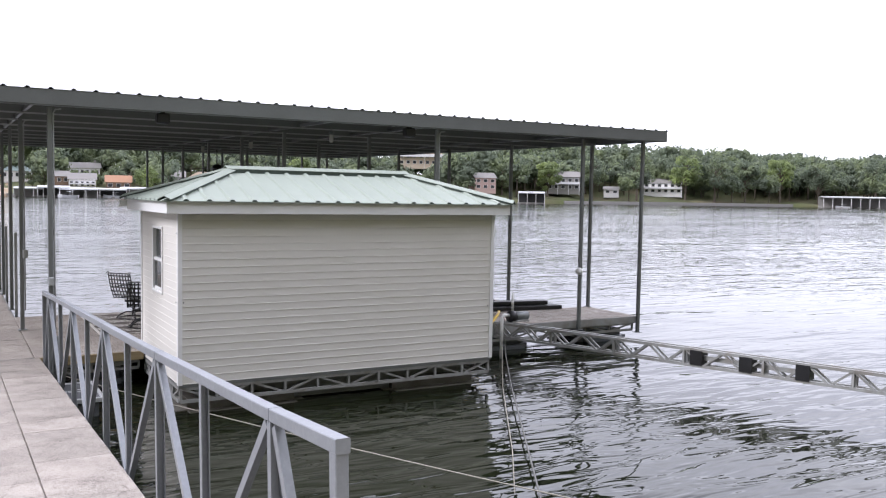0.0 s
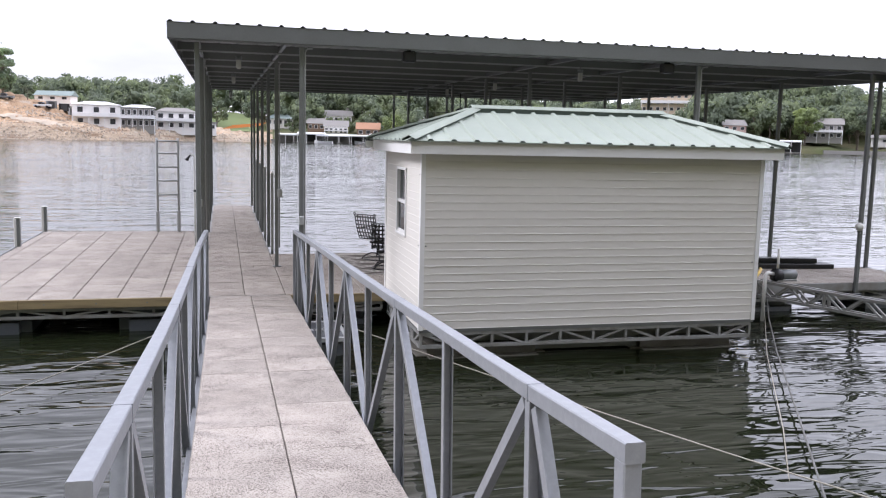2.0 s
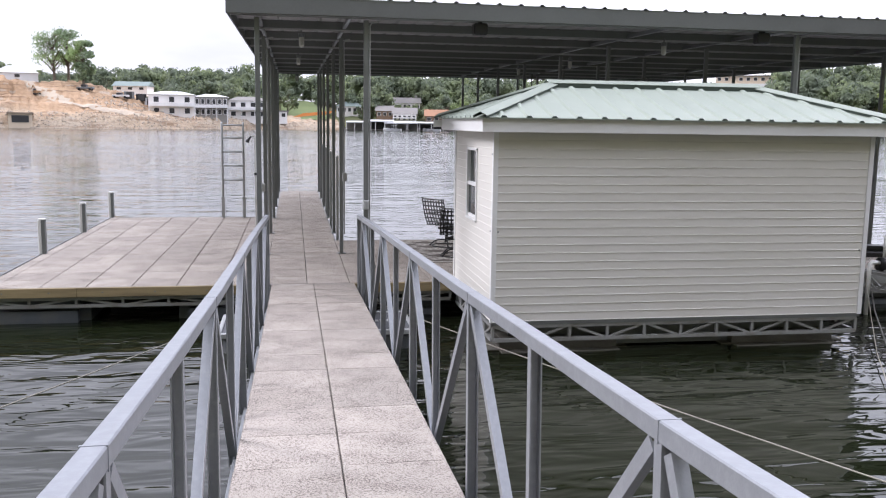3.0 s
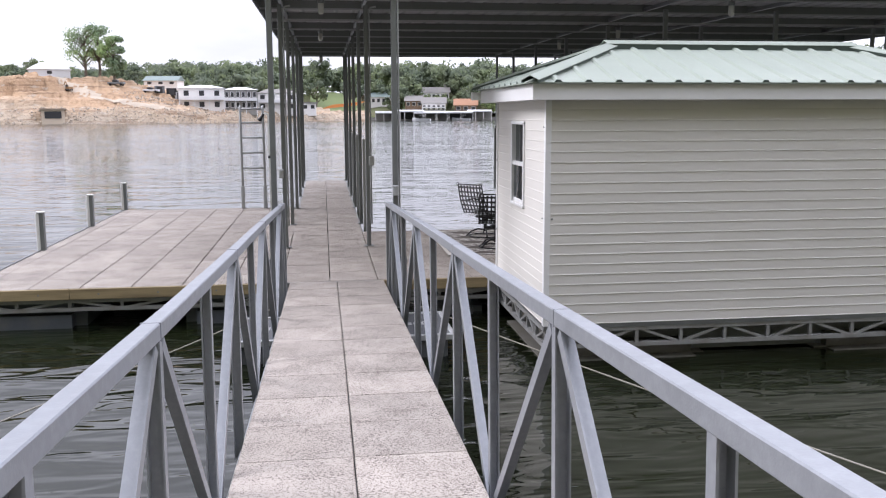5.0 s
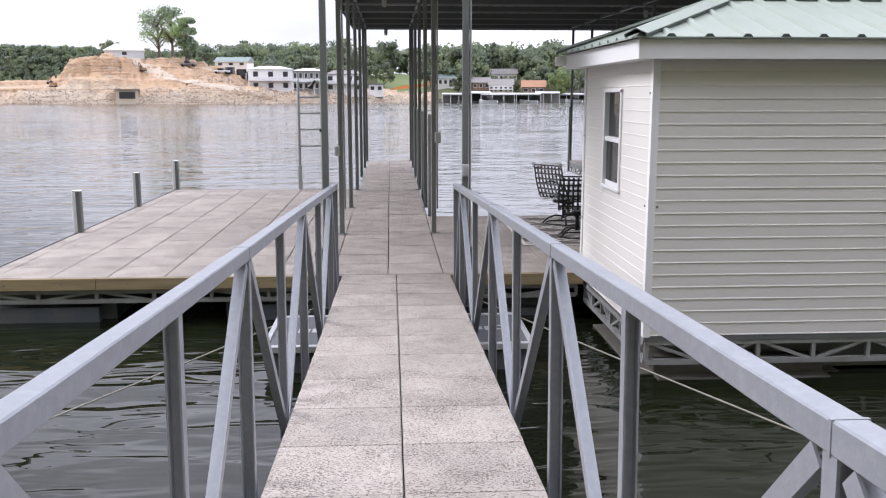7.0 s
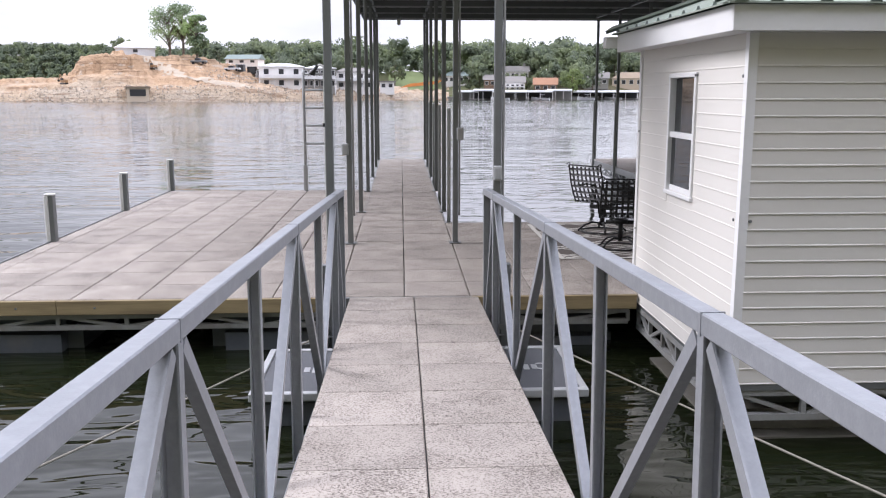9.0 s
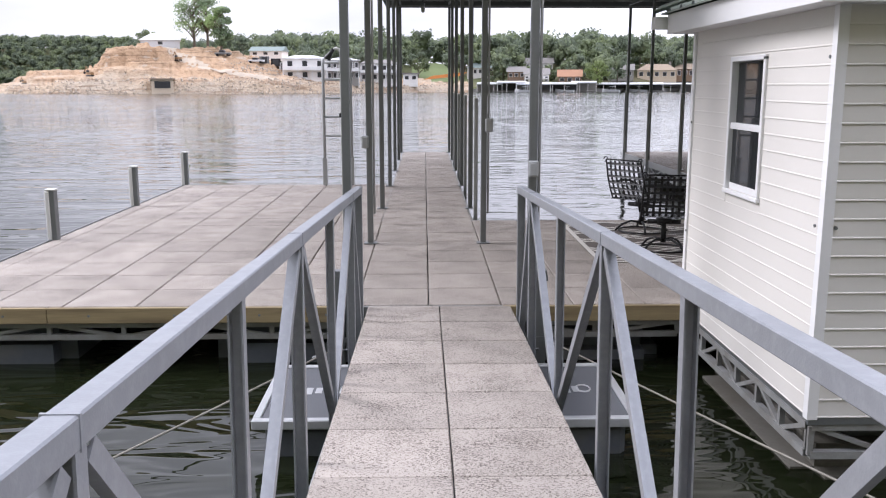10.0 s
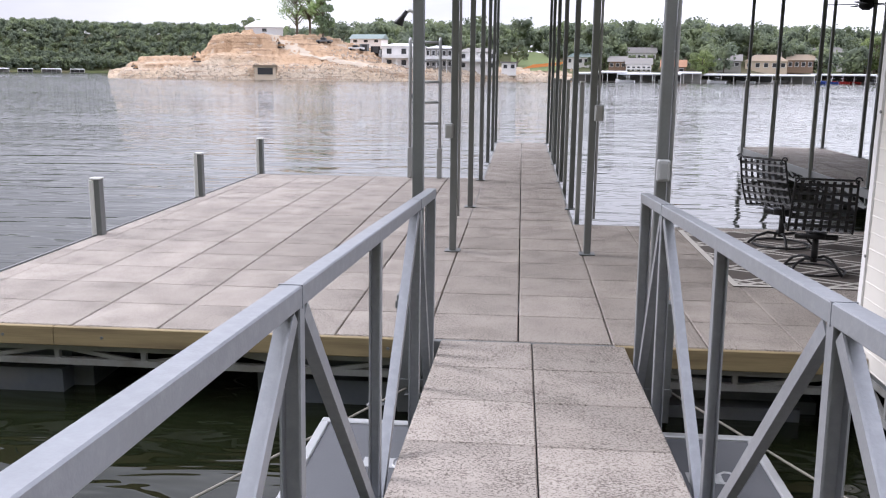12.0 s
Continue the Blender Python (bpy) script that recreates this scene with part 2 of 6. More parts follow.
M = dict(
    water=water_material(),
    paver=paver_material("pitted_paver", (0.405, 0.362, 0.322)),
    galvanised=material("galvanised_rail", (0.27, 0.283, 0.305), 0.46, 0.35, spread=0.10, scale=7, fine=140, bump=0.12, tint=(0.42, 0.43, 0.46), tint_amount=0.22, tint_scale=30),
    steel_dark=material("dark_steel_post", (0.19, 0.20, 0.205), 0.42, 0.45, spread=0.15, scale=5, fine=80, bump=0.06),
    steel_grey=material("grey_dock_steel", (0.30, 0.305, 0.30), 0.6, 0.3, spread=0.2, scale=6, fine=70, bump=0.1, tint=(0.16, 0.13, 0.10), tint_amount=0.5, tint_scale=4),
    roof_under=material("dark_green_sheet_steel", (0.155, 0.163, 0.163), 0.55, 0.1, spread=0.16, scale=2, fine=50, bump=0.05),
    # lighter copy of the roof sheet; bounce off the water is in its base
    lit_soffit_steel=material("bounce_lit_soffit_sheet", (0.44, 0.45, 0.46), 0.5, 0.1, spread=0.14, scale=2, fine=50, bump=0.05),
    roof_top=material("pale_sheet_steel", (0.5, 0.51, 0.5), 0.45, 0.4, spread=0.1, scale=2, fine=40, bump=0.05),
    sage=material("sage_green_roof_steel", (0.275, 0.315, 0.27), 0.52, 0.0, spread=0.07, scale=1.6, fine=40, bump=0.03, tint=(0.34, 0.38, 0.33), tint_amount=0.3, tint_scale=2),
    # near-black green that paints shade in the roof's open gaps
    roof_gap_shade=material("dark_roof_gap", (0.05, 0.07, 0.06), 0.5, 0.0, spread=0.1),
    siding=material("white_vinyl_siding", (0.69, 0.667, 0.63), 0.5, spread=0.03, scale=1.2, fine=60, bump=0.05, tint=(0.60, 0.58, 0.53), tint_amount=0.22, tint_scale=1.1),
    white=material("white_trim_paint", (0.78, 0.78, 0.785), 0.45, spread=0.03, scale=3, fine=40, bump=0.03, tint=(0.6, 0.58, 0.55), tint_amount=0.2),
    lumber=material("treated_lumber", (0.32, 0.25, 0.135), 0.75, spread=0.25, scale=3, fine=30, bump=0.25, stretch=(0.25, 1, 3.5), tint=(0.13, 0.095, 0.055), tint_amount=0.75, tint_scale=3.2),
    concrete=material("weathered_float_concrete", (0.145, 0.138, 0.12), 0.85, spread=0.25, scale=2.4, fine=30, bump=0.3, depth=0.01, tint=(0.10, 0.09, 0.07), tint_amount=0.7, tint_scale=2),
    plastic=material("black_plastic_float", (0.085, 0.095, 0.11), 0.5, spread=0.25, scale=3, fine=20, bump=0.15, depth=0.01, tint=(0.14, 0.13, 0.11), tint_amount=0.5, tint_scale=3),
    black=material("black_wrought_iron", (0.014, 0.014, 0.016), 0.45, 0.2, spread=0.2, bump=0.05),
    rubber=material("dark_rubber_mat", (0.095, 0.10, 0.11), 0.75, spread=0.15, scale=5, fine=120, bump=0.2),
    rope=material("weathered_rope", (0.26, 0.245, 0.21), 0.9, spread=0.2, scale=30, fine=200, bump=0.4),
    cable=material("dark_mooring_cable", (0.13, 0.13, 0.125), 0.6, 0.3, spread=0.25, scale=30, fine=200, bump=0.3),
    rug=material("dark_brown_rug", (0.10, 0.085, 0.075), 0.95, spread=0.2, scale=6, fine=160, bump=0.3),
    rug_line=material("cream_rug_stripe", (0.55, 0.53, 0.49), 0.95, spread=0.12, scale=6, fine=160, bump=0.3),
    yellow=material("yellow_hose", (0.62, 0.42, 0.07), 0.5, spread=0.1, bump=0.05),
    pvc=material("white_plastic_pipe", (0.68, 0.68, 0.66), 0.45, spread=0.06, bump=0.03),
    box_grey=material("grey_electrical_box", (0.40, 0.41, 0.42), 0.5, 0.2, spread=0.08, bump=0.05),
    lamp_glass=glass_material("lamp_jar_glass", (0.55, 0.55, 0.52), 0.15),
    glass=glass_material("window_glass"),
    sand=clay_material(),
    gravel=material("pale_track_dirt", (0.42, 0.355, 0.28), 0.95, spread=0.25, scale=0.4, fine=3, bump=0.3, depth=0.1),
    rock=material("pale_riprap", (0.40, 0.345, 0.285), 0.95, spread=0.25, scale=0.5, fine=3, bump=0.4, depth=0.2, per_island=0.25),
    grass=material("rough_grass", (0.085, 0.098, 0.035), 0.95, spread=0.3, scale=0.06, fine=1.0, bump=0.5, depth=0.3, tint=(0.15, 0.115, 0.07), tint_amount=0.7, tint_scale=0.035),
    lawn=material("mown_lawn", (0.15, 0.19, 0.075), 0.95, spread=0.12, scale=0.2, fine=2, bump=0.3, depth=0.1),
    leaf=leaf_material("oak_foliage", (0.16, 0.195, 0.135)),
    leaf_light=leaf_material("bright_foliage", (0.20, 0.25, 0.115), 0.2, 0.2),
    leaf_grey=leaf_material("grey_green_foliage", (0.22, 0.29, 0.175), 0.2, 0.2),
    bark=material("tree_bark", (0.14, 0.115, 0.09), 0.95, spread=0.3, scale=1, fine=8, bump=0.4, depth=0.03),
    stucco=material("pale_house_wall", (0.82, 0.80, 0.78), 0.85, spread=0.06, scale=0.4, fine=4, bump=0.05),
    tan=material("tan_house_wall", (0.62, 0.52, 0.40), 0.85, spread=0.08, scale=0.4, fine=4, bump=0.05),
    pink=material("pink_house_wall", (0.56, 0.40, 0.35), 0.85, spread=0.06, scale=0.4, fine=4, bump=0.05),
    greyhouse=material("grey_house_wall", (0.30, 0.29, 0.27), 0.85, spread=0.08, scale=0.4, fine=4, bump=0.05),
    brownhouse=material("brown_house_wall", (0.24, 0.165, 0.115), 0.85, spread=0.1, scale=0.4, fine=4, bump=0.05),
    shingle=material("grey_shingle", (0.22, 0.21, 0.20), 0.9, spread=0.12, scale=0.6, fine=5, bump=0.2),
    rust_roof=material("rust_orange_roof", (0.33, 0.18, 0.11), 0.85, spread=0.15, scale=0.6, fine=5, bump=0.2),
    green_roof=material("blue_green_metal_roof", (0.19, 0.24, 0.23), 0.6, spread=0.08, scale=0.6, fine=5, bump=0.1),
    brown_roof=material("light_brown_roof", (0.30, 0.24, 0.18), 0.9, spread=0.1, scale=0.6, fine=5, bump=0.2),
    dark_open=material("dark_opening", (0.035, 0.035, 0.038), 0.4, spread=0.1, bump=0),
    hull_white=material("boat_white", (0.66, 0.67, 0.69), 0.3, spread=0.05, bump=0),
    hull_blue=material("boat_blue", (0.05, 0.09, 0.32), 0.3, spread=0.05, bump=0),
    hull_red=material("boat_red", (0.42, 0.045, 0.04), 0.3, spread=0.05, bump=0),
    digger=material("digger_paint", (0.25, 0.15, 0.07), 0.5, spread=0.15, bump=0),
    timber_orange=material("fresh_roof_timber", (0.55, 0.24, 0.075), 0.8, spread=0.15, scale=1, fine=6, bump=0.1),
    asphalt=material("shore_concrete", (0.36, 0.34, 0.31), 0.9, spread=0.15, scale=0.7, fine=20, bump=0.2),
)


# ---- mesh helpers ----
def link(name, bm, mat, smooth=False):
    me = bpy.data.meshes.new(name)
    bm.to_mesh(me)
    bm.free()
    if mat:
        me.materials.append(mat)
    if smooth:
        me.polygons.foreach_set("use_smooth", [True] * len(me.polygons))
    return new(name, me)


def part(name, bm, mat, parent, label="", smooth=False):
    ob = link(name, bm, mat, smooth)
    ob.parent = parent
    if label:
        ob["label"] = label
    return ob


def shared(name, mesh, parent, m):
    ob = new(name, mesh)
    ob.parent = parent
    ob.matrix_basis = m
    return ob


def thing(name, m, label, category, group="", kind=""):
    ob = new(name)
    ob.empty_display_size = 0.1
    ob.matrix_basis = m
    return tagged(ob, label, category, group, kind)


def box(x0, x1, y0, y1, z0, z1, bevel=0.0, bm=None):
    bm = bm or bmesh.new()
    m = Matrix.Translation(((x0 + x1) / 2, (y0 + y1) / 2, (z0 + z1) / 2)) @ Matrix.Diagonal((abs(x1 - x0), abs(y1 - y0), abs(z1 - z0), 1))
    r = bmesh.ops.create_cube(bm, size=1, matrix=m)
    if bevel:
        edges = list({e for v in r["verts"] for e in v.link_edges})
        bmesh.ops.bevel(bm, geom=edges, offset=bevel, segments=1, affect="EDGES", clamp_overlap=True)
    return bm


def bar(a, b, w, h, bm=None, bevel=0.0, up=(0, 0, 1)):
    """A bar of section w by h between two points; h lies along up."""
    bm = bm or bmesh.new()
    a, b = Vector(a), Vector(b)
    y = (b - a).normalized()
    u = Vector(up)
    if abs(y.dot(u)) > 0.98:
        u = Vector((0, 1, 0))
    x = y.cross(u).normalized()
    z = x.cross(y)
    rot = Matrix((x, y, z)).transposed().to_4x4()
    m = Matrix.Translation((a + b) / 2) @ rot @ Matrix.Diagonal((w, (b - a).length, h, 1))
    r = bmesh.ops.create_cube(bm, size=1, matrix=m)
    if bevel:
        edges = list({e for v in r["verts"] for e in v.link_edges})
        bmesh.ops.bevel(bm, geom=edges, offset=bevel, segments=1, affect="EDGES")
    return bm


def tube(points, radius, sides=8, bm=None, cap=True):
    """A round tube through points; radius is one number or one for each point."""
    bm = bm or bmesh.new()
    pts = [Vector(p) for p in points]
    rings = []
    ref = None
    for i, p in enumerate(pts):
        d = (pts[min(i + 1, len(pts) - 1)] - pts[max(i - 1, 0)]).normalized()
        if ref is None:
            ref = Vector((1, 0, 0)) if abs(d.x) < 0.9 else Vector((0, 1, 0))
        x = (ref - d * ref.dot(d)).normalized()
        ref = x
        y = d.cross(x)
        r = radius[i] if isinstance(radius, (list, tuple)) else radius
        rings.append([bm.verts.new(p + (x * math.cos(2 * math.pi * k / sides) + y * math.sin(2 * math.pi * k / sides)) * r) for k in range(sides)])
    for a, b in zip(rings, rings[1:]):
        for k in range(sides):
            bm.faces.new((a[k], a[(k + 1) % sides], b[(k + 1) % sides], b[k]))
    if cap:
        bm.faces.new(rings[0][::-1])
        bm.faces.new(rings[-1])
    return bm


def sag(a, b, drop, n=14):
    a, b = Vector(a), Vector(b)
    return [a.lerp(b, i / n) - Vector((0, 0, drop * 4 * (i / n) * (1 - i / n))) for i in range(n + 1)]


def lerp_table(table, x):
    """A value between the rows of a short table of pairs."""
    return float(np.interp(x, [r[0] for r in table], [r[1] for r in table]))


WATER = -0.52

# ---- water and the far shore ----
def make_water():
    bm = bmesh.new()
    bmesh.ops.create_grid(bm, x_segments=8, y_segments=8, size=4000, matrix=Matrix.Translation((0, 0, WATER)))
    return tagged(link("water", bm, M["water"]), "grey-green lake water with fine wind ripples", "water", kind="structure")


make_water()

EYE_Y = -8.0
SHORE = [(-75, 860), (-26, 860), (-19, 800), (-14, 560), (-10, 370), (-7, 335), (0, 322), (8, 318), (14, 350), (20, 405), (27, 415), (32, 350), (36, 368), (44, 425), (55, 490), (75, 520)]
RISE = [(-75, 36), (-27, 37), (-19, 35), (-14, 20), (-10, 13), (0, 11), (8, 11), (16, 13), (27, 13), (36, 15), (45, 13), (55, 12), (75, 12)]


def polar(az, r):
    return r * math.sin(radians(az)), EYE_Y + r * math.cos(radians(az))


def ease(x):
    x = min(max(x, 0.0), 1.0)
    return x * x * (3 - 2 * x)


def shore_height(az, r):
    d = r - lerp_table(SHORE, az)
    if d < 0:
        return WATER - 1 + max(d, -8) * 0.3
    bank = WATER - 1 + 2.6 * ease(d / 4)
    return bank + (lerp_table(RISE, az) - 1) * ease((d - 4) / 85) + 1.2 * noise.noise(Vector((az * 0.9, r * 0.03, 0))) + (7.0 if r > 700 else 2.5) * noise.noise(Vector((az * 0.16, 2.0, 0))) * ease((d - 4) / 100)


def make_ground():
    """The far shore as one sheet, from under the waterline over the hills to the horizon, all round."""
    bm = bmesh.new()
    azs = [-75 + i * 0.75 for i in range(201)]
    steps = [-6, 0, 2, 4, 10, 20, 32, 45, 60, 80, 100, 130, 200, 400, 1200, 3000]
    rows = []
    for az in azs:
        r0 = lerp_table(SHORE, az)
        row = []
        for s in steps:
            x, y = polar(az, r0 + s)
            row.append(bm.verts.new((x, y, shore_height(az, r0 + s))))
        rows.append(row)
    for a, b in zip(rows, rows[1:]):
        for i in range(len(steps) - 1):
            bm.faces.new((a[i], a[i + 1], b[i + 1], b[i]))
    return tagged(link("ground", bm, M["grass"], True), "grassy wooded lake shore with bare clay patches", "ground", kind="structure")


make_ground()


def make_unseen_bank():
    """The bank that the gangway starts from, behind the walk, curving round the cove; unseen, and raised to cut sky
    light from behind.
    """
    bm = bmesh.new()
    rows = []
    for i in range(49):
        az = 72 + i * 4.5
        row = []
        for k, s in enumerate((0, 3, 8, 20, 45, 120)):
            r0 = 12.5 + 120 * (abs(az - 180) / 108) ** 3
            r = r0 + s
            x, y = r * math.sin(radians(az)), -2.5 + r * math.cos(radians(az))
            # the extra height behind keeps sky light off faces turned to -y
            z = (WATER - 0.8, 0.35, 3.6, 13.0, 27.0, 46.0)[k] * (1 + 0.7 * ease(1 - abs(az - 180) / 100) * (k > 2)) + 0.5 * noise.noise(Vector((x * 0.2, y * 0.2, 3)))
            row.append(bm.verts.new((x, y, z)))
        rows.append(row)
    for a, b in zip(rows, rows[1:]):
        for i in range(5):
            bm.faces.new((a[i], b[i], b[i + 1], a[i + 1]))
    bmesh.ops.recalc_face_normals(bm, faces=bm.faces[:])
    return tagged(link("ground_near_bank", bm, M["grass"], True), "unseen grassy bank behind the gangway landing, steepened to block sky light", "ground", kind="structure")


make_unseen_bank()
landing = link("pavement", box(-2.2, 2.2, -19, -12.06, -0.6, 0.70), M["asphalt"])
tagged(landing, "plain concrete landing at the gangway's shore end", "pavement", kind="structure")


# sand headland
HEAD_SHORE = [(-25.6, 290), (-24, 276), (-20, 266), (-14, 262), (-9, 265), (-4, 288), (0, 305), (3, 317)]
HEAD_LOW = [(-25.6, 0.5), (-23, 2.6), (-19, 3.6), (-12, 3.8), (-4, 3.0), (3, 1.5)]
HEAD_TOP = [(-25.6, 1.0), (-24.6, 3.4), (-23.6, 5.8), (-22.6, 6.6), (-20.7, 6.8), (-20.0, 8.2), (-19.5, 12.4), (-18.6, 14.0), (-17, 14.6), (-15.8, 14.0), (-15.2, 13.4), (-14.2, 14.6), (-12.8, 14.2), (-11.2, 12.2), (-9.2, 9.4), (-7.5, 6.2), (-5, 5.0), (0, 4.2), (3, 4.0)]


def head_height(az, r):
    d = r - lerp_table(HEAD_SHORE, az)
    low, top = lerp_table(HEAD_LOW, az), lerp_table(HEAD_TOP, az)
    z = WATER - 1.2 + (low + 1.7) * ease(d / 9)
    rough = min(1, max(0, d / 6))
    if d > 9:
        # a cut cliff under the mesa, smoother fill slopes beside it
        mesa = ease((az + 20.2) / 0.6) * ease((-15.5 - az) / 0.8)
        back = 2.2 * noise.noise(Vector((az * 1.7, 3.0, 7)))
        cliff = 0.30 * ease((d - 12 - back) / 5) + 0.16 * ease((d - 22 + back) / 3) + 0.54 * ease((d - 30 - 1.6 * back) / 4)
        slope = 0.26 * ease((d - 12 - back) / 8) + 0.74 * ease((d - 20 - back) / 30)
        z += (top - low) * (mesa * cliff + (1 - mesa) * slope)
    z += 0.7 * noise.noise(Vector((az * 1.4, r * 0.09, 1))) * rough
    z += 0.6 * noise.noise(Vector((az * 4.2, r * 0.3, 4))) * rough
    gully = abs(noise.noise(Vector((az * 3.1, r * 0.05, 11))))
    z += (1.1 * gully - 0.25) * rough
    if d > 9:
        z += (0.45 if az < -15.5 else 0.2) * (2.3 * round((z + 1.2 * noise.noise(Vector((az * 0.5, 0, 9)))) / 2.3) - z) * min(1, (d - 9) / 6)
    if d > 75:
        z -= (d - 75) * 0.25
    return z


def make_headland():
    bm = bmesh.new()
    rows = []
    for i in range(288):
        az = -25.6 + i * 0.1
        r0 = lerp_table(HEAD_SHORE, az)
        row = []
        for k in range(92):
            r = r0 - 3 + k * 1.0
            x, y = polar(az, r)
            row.append(bm.verts.new((x, y, head_height(az, r))))
        rows.append(row)
    for a, b in zip(rows, rows[1:]):
        for k in range(91):
            bm.faces.new((a[k], a[k + 1], b[k + 1], b[k]))
    return tagged(link("ground_headland", bm, M["sand"], True), "bare orange clay headland cut into terraces for building", "ground", kind="structure")


make_headland()


class Soup:
    """Collects many small copies of simple shapes into one mesh."""
    def __init__(self):
        self.v, self.loops, self.sizes, self.n = [], [], [], 0

    def add(self, verts, faces, m):
        """faces: one array of corner indices and one of corner counts."""
        r, t = np.array(m.to_3x3()), np.array(m.translation)
        self.v.append(verts @ r.T + t)
        self.loops.append(faces[0] + self.n)
        self.sizes.append(faces[1])
        self.n += len(verts)

    def mesh(self, name, mat):
        me = bpy.data.meshes.new(name)
        v, loops, sizes = np.concatenate(self.v), np.concatenate(self.loops), np.concatenate(self.sizes)
        me.vertices.add(len(v))
        me.vertices.foreach_set("co", v.astype(np.float32).ravel())
        me.loops.add(len(loops))
        me.loops.foreach_set("vertex_index", loops.astype(np.int32))
        me.polygons.add(len(sizes))
        me.polygons.foreach_set("loop_start", (np.cumsum(sizes) - sizes).astype(np.int32))
        me.polygons.foreach_set("loop_total", sizes.astype(np.int32))
        me.update(calc_edges=True)
        me.materials.append(mat)
        return me


def pack(faces):
    return np.array([i for f in faces for i in f]), np.array([len(f) for f in faces])


def shape_of(bm):
    bm.verts.ensure_lookup_table()
    bm.verts.index_update()
    v = np.array([tuple(q.co) for q in bm.verts])
    f = [tuple(q.index for q in face.verts) for face in bm.faces]
    bm.free()
    return v, pack(f)


def make_track():
    """The graded site road that winds down from the tent."""
    bm = bmesh.new()
    line = [(-16.1, 316), (-15.5, 301.5), (-14.6, 296), (-13.3, 283), (-12, 281), (-10.9, 280), (-9.4, 277)]
    pts = []
    for (a, r), (b, q) in zip(line, line[1:]):
        pts += [(a + (b - a) * i / 8, r + (q - r) * i / 8) for i in range(8)]
    last = None
    for az, r in pts:
        row = []
        for s in range(5):
            x, y = polar(az + (s - 2) * 0.16, r + (s - 2) * 0.9)
            row.append(bm.verts.new((x, y, head_height(az + (s - 2) * 0.16, r + (s - 2) * 0.9) + 0.32 - 0.13 * abs(s - 2))))
        if last:
            for s in range(4):
                bm.faces.new((last[s], last[s + 1], row[s + 1], row[s]))
        last = row
    bmesh.ops.recalc_face_normals(bm, faces=bm.faces[:])
    return tagged(link("road_track", bm, M["gravel"], True), "pale graded dirt track winding down the clay hill", "road", kind="structure")


make_track()


def stone_shape():
    bm = bmesh.new()
    bmesh.ops.create_icosphere(bm, subdivisions=1, radius=0.6)
    return shape_of(bm)


def turn(rng):
    return Euler((rng.random() * 6, rng.random() * 6, rng.random() * 6)).to_matrix().to_4x4()


def make_riprap():
    """Loose pale stones along the headland's waterline and in spoil heaps."""
    rng = random.Random(5)
    soup = Soup()
    v, f = stone_shape()
    for i in range(2600):
        az = rng.uniform(-25.2, 2.5)
        r = lerp_table(HEAD_SHORE, az) + 2.4 + 9.0 * rng.random() ** 2.2
        if rng.random() < 0.12:
            az, r = rng.gauss(-10.4, 1.0), 292 + rng.uniform(-6, 6)
        x, y = polar(az, r)
        s = rng.uniform(0.14, 0.5)
        soup.add(v, f, Matrix.Translation((x, y, head_height(az, r) + s * 0.15)) @ turn(rng) @ Matrix.Diagonal((s * 1.3, s, s * 0.7, 1)))
    return tagged(new("riprap", soup.mesh("riprap", M["rock"])), "pale broken stones along the clay waterline", "rocks", kind="stuff")


make_riprap()

# ---- gangway ----
GANG_TILT = -2.98
GANG_START = -11.4
G0 = -0.010


def paver_mesh(w, d, h=0.05):
    bm = box(-w / 2, w / 2, -d / 2, d / 2, -h, 0, 0.006)
    me = bpy.data.meshes.new("paver")
    bm.to_mesh(me)
    bm.free()
    me.materials.append(M["paver"])
    return me


PAVER = 0.606
paver_full = paver_mesh(PAVER - 0.009, PAVER - 0.009)
paver_gang = paver_mesh(0.587, 0.6015 - 0.005)


def channel(a, b, w, d, wall=0.006, side=1):
    """An upright of C section, open towards the shore."""
    bm = bmesh.new()
    k = w / 2
    outline = [(-k, d / 2), (k, d / 2), (k, -d / 2), (k - wall, -d / 2), (k - wall, d / 2 - wall), (-k + wall, d / 2 - wall), (-k + wall, -d / 2), (-k, -d / 2)]
    lo = [bm.verts.new((a[0] + side * x, a[1] + y, a[2])) for x, y in outline]
    hi = [bm.verts.new((b[0] + side * x, b[1] + y, b[2])) for x, y in outline]
    n = len(outline)
    for i in range(n):
        j = (i + 1) % n
        bm.faces.new((lo[i], lo[j], hi[j], hi[i]))
    bm.faces.new(lo)
    bm.faces.new(hi[::-1])
    bmesh.ops.recalc_face_normals(bm, faces=bm.faces[:])
    return bm


GANG_BOW = [(-11.6, -0.058), (-9.3, -0.034), (-6.0, -0.02), (-3.0, -0.014), (0.0, -0.012)]
GANG_HALF = [(-11.5, 0.662), (-8.0, 0.652), (-5.0, 0.662), (-3.0, 0.662), (0.0, 0.630)]
GANG_CAMBER = [(-12.2, 0.085), (-11.4, 0.07), (-10.5, 0.045), (-8.2, 0.02), (-6.0, 0.006), (-3.0, 0.0), (0.0, 0.006)]


def gang_point(side, y, z, out=0.0):
    """A place on the gangway, by side, run and height; it bows a little sideways and up."""
    return Vector((lerp_table(GANG_BOW, y) + side * (lerp_table(GANG_HALF, y) + out), y, z + lerp_table(GANG_CAMBER, y)))


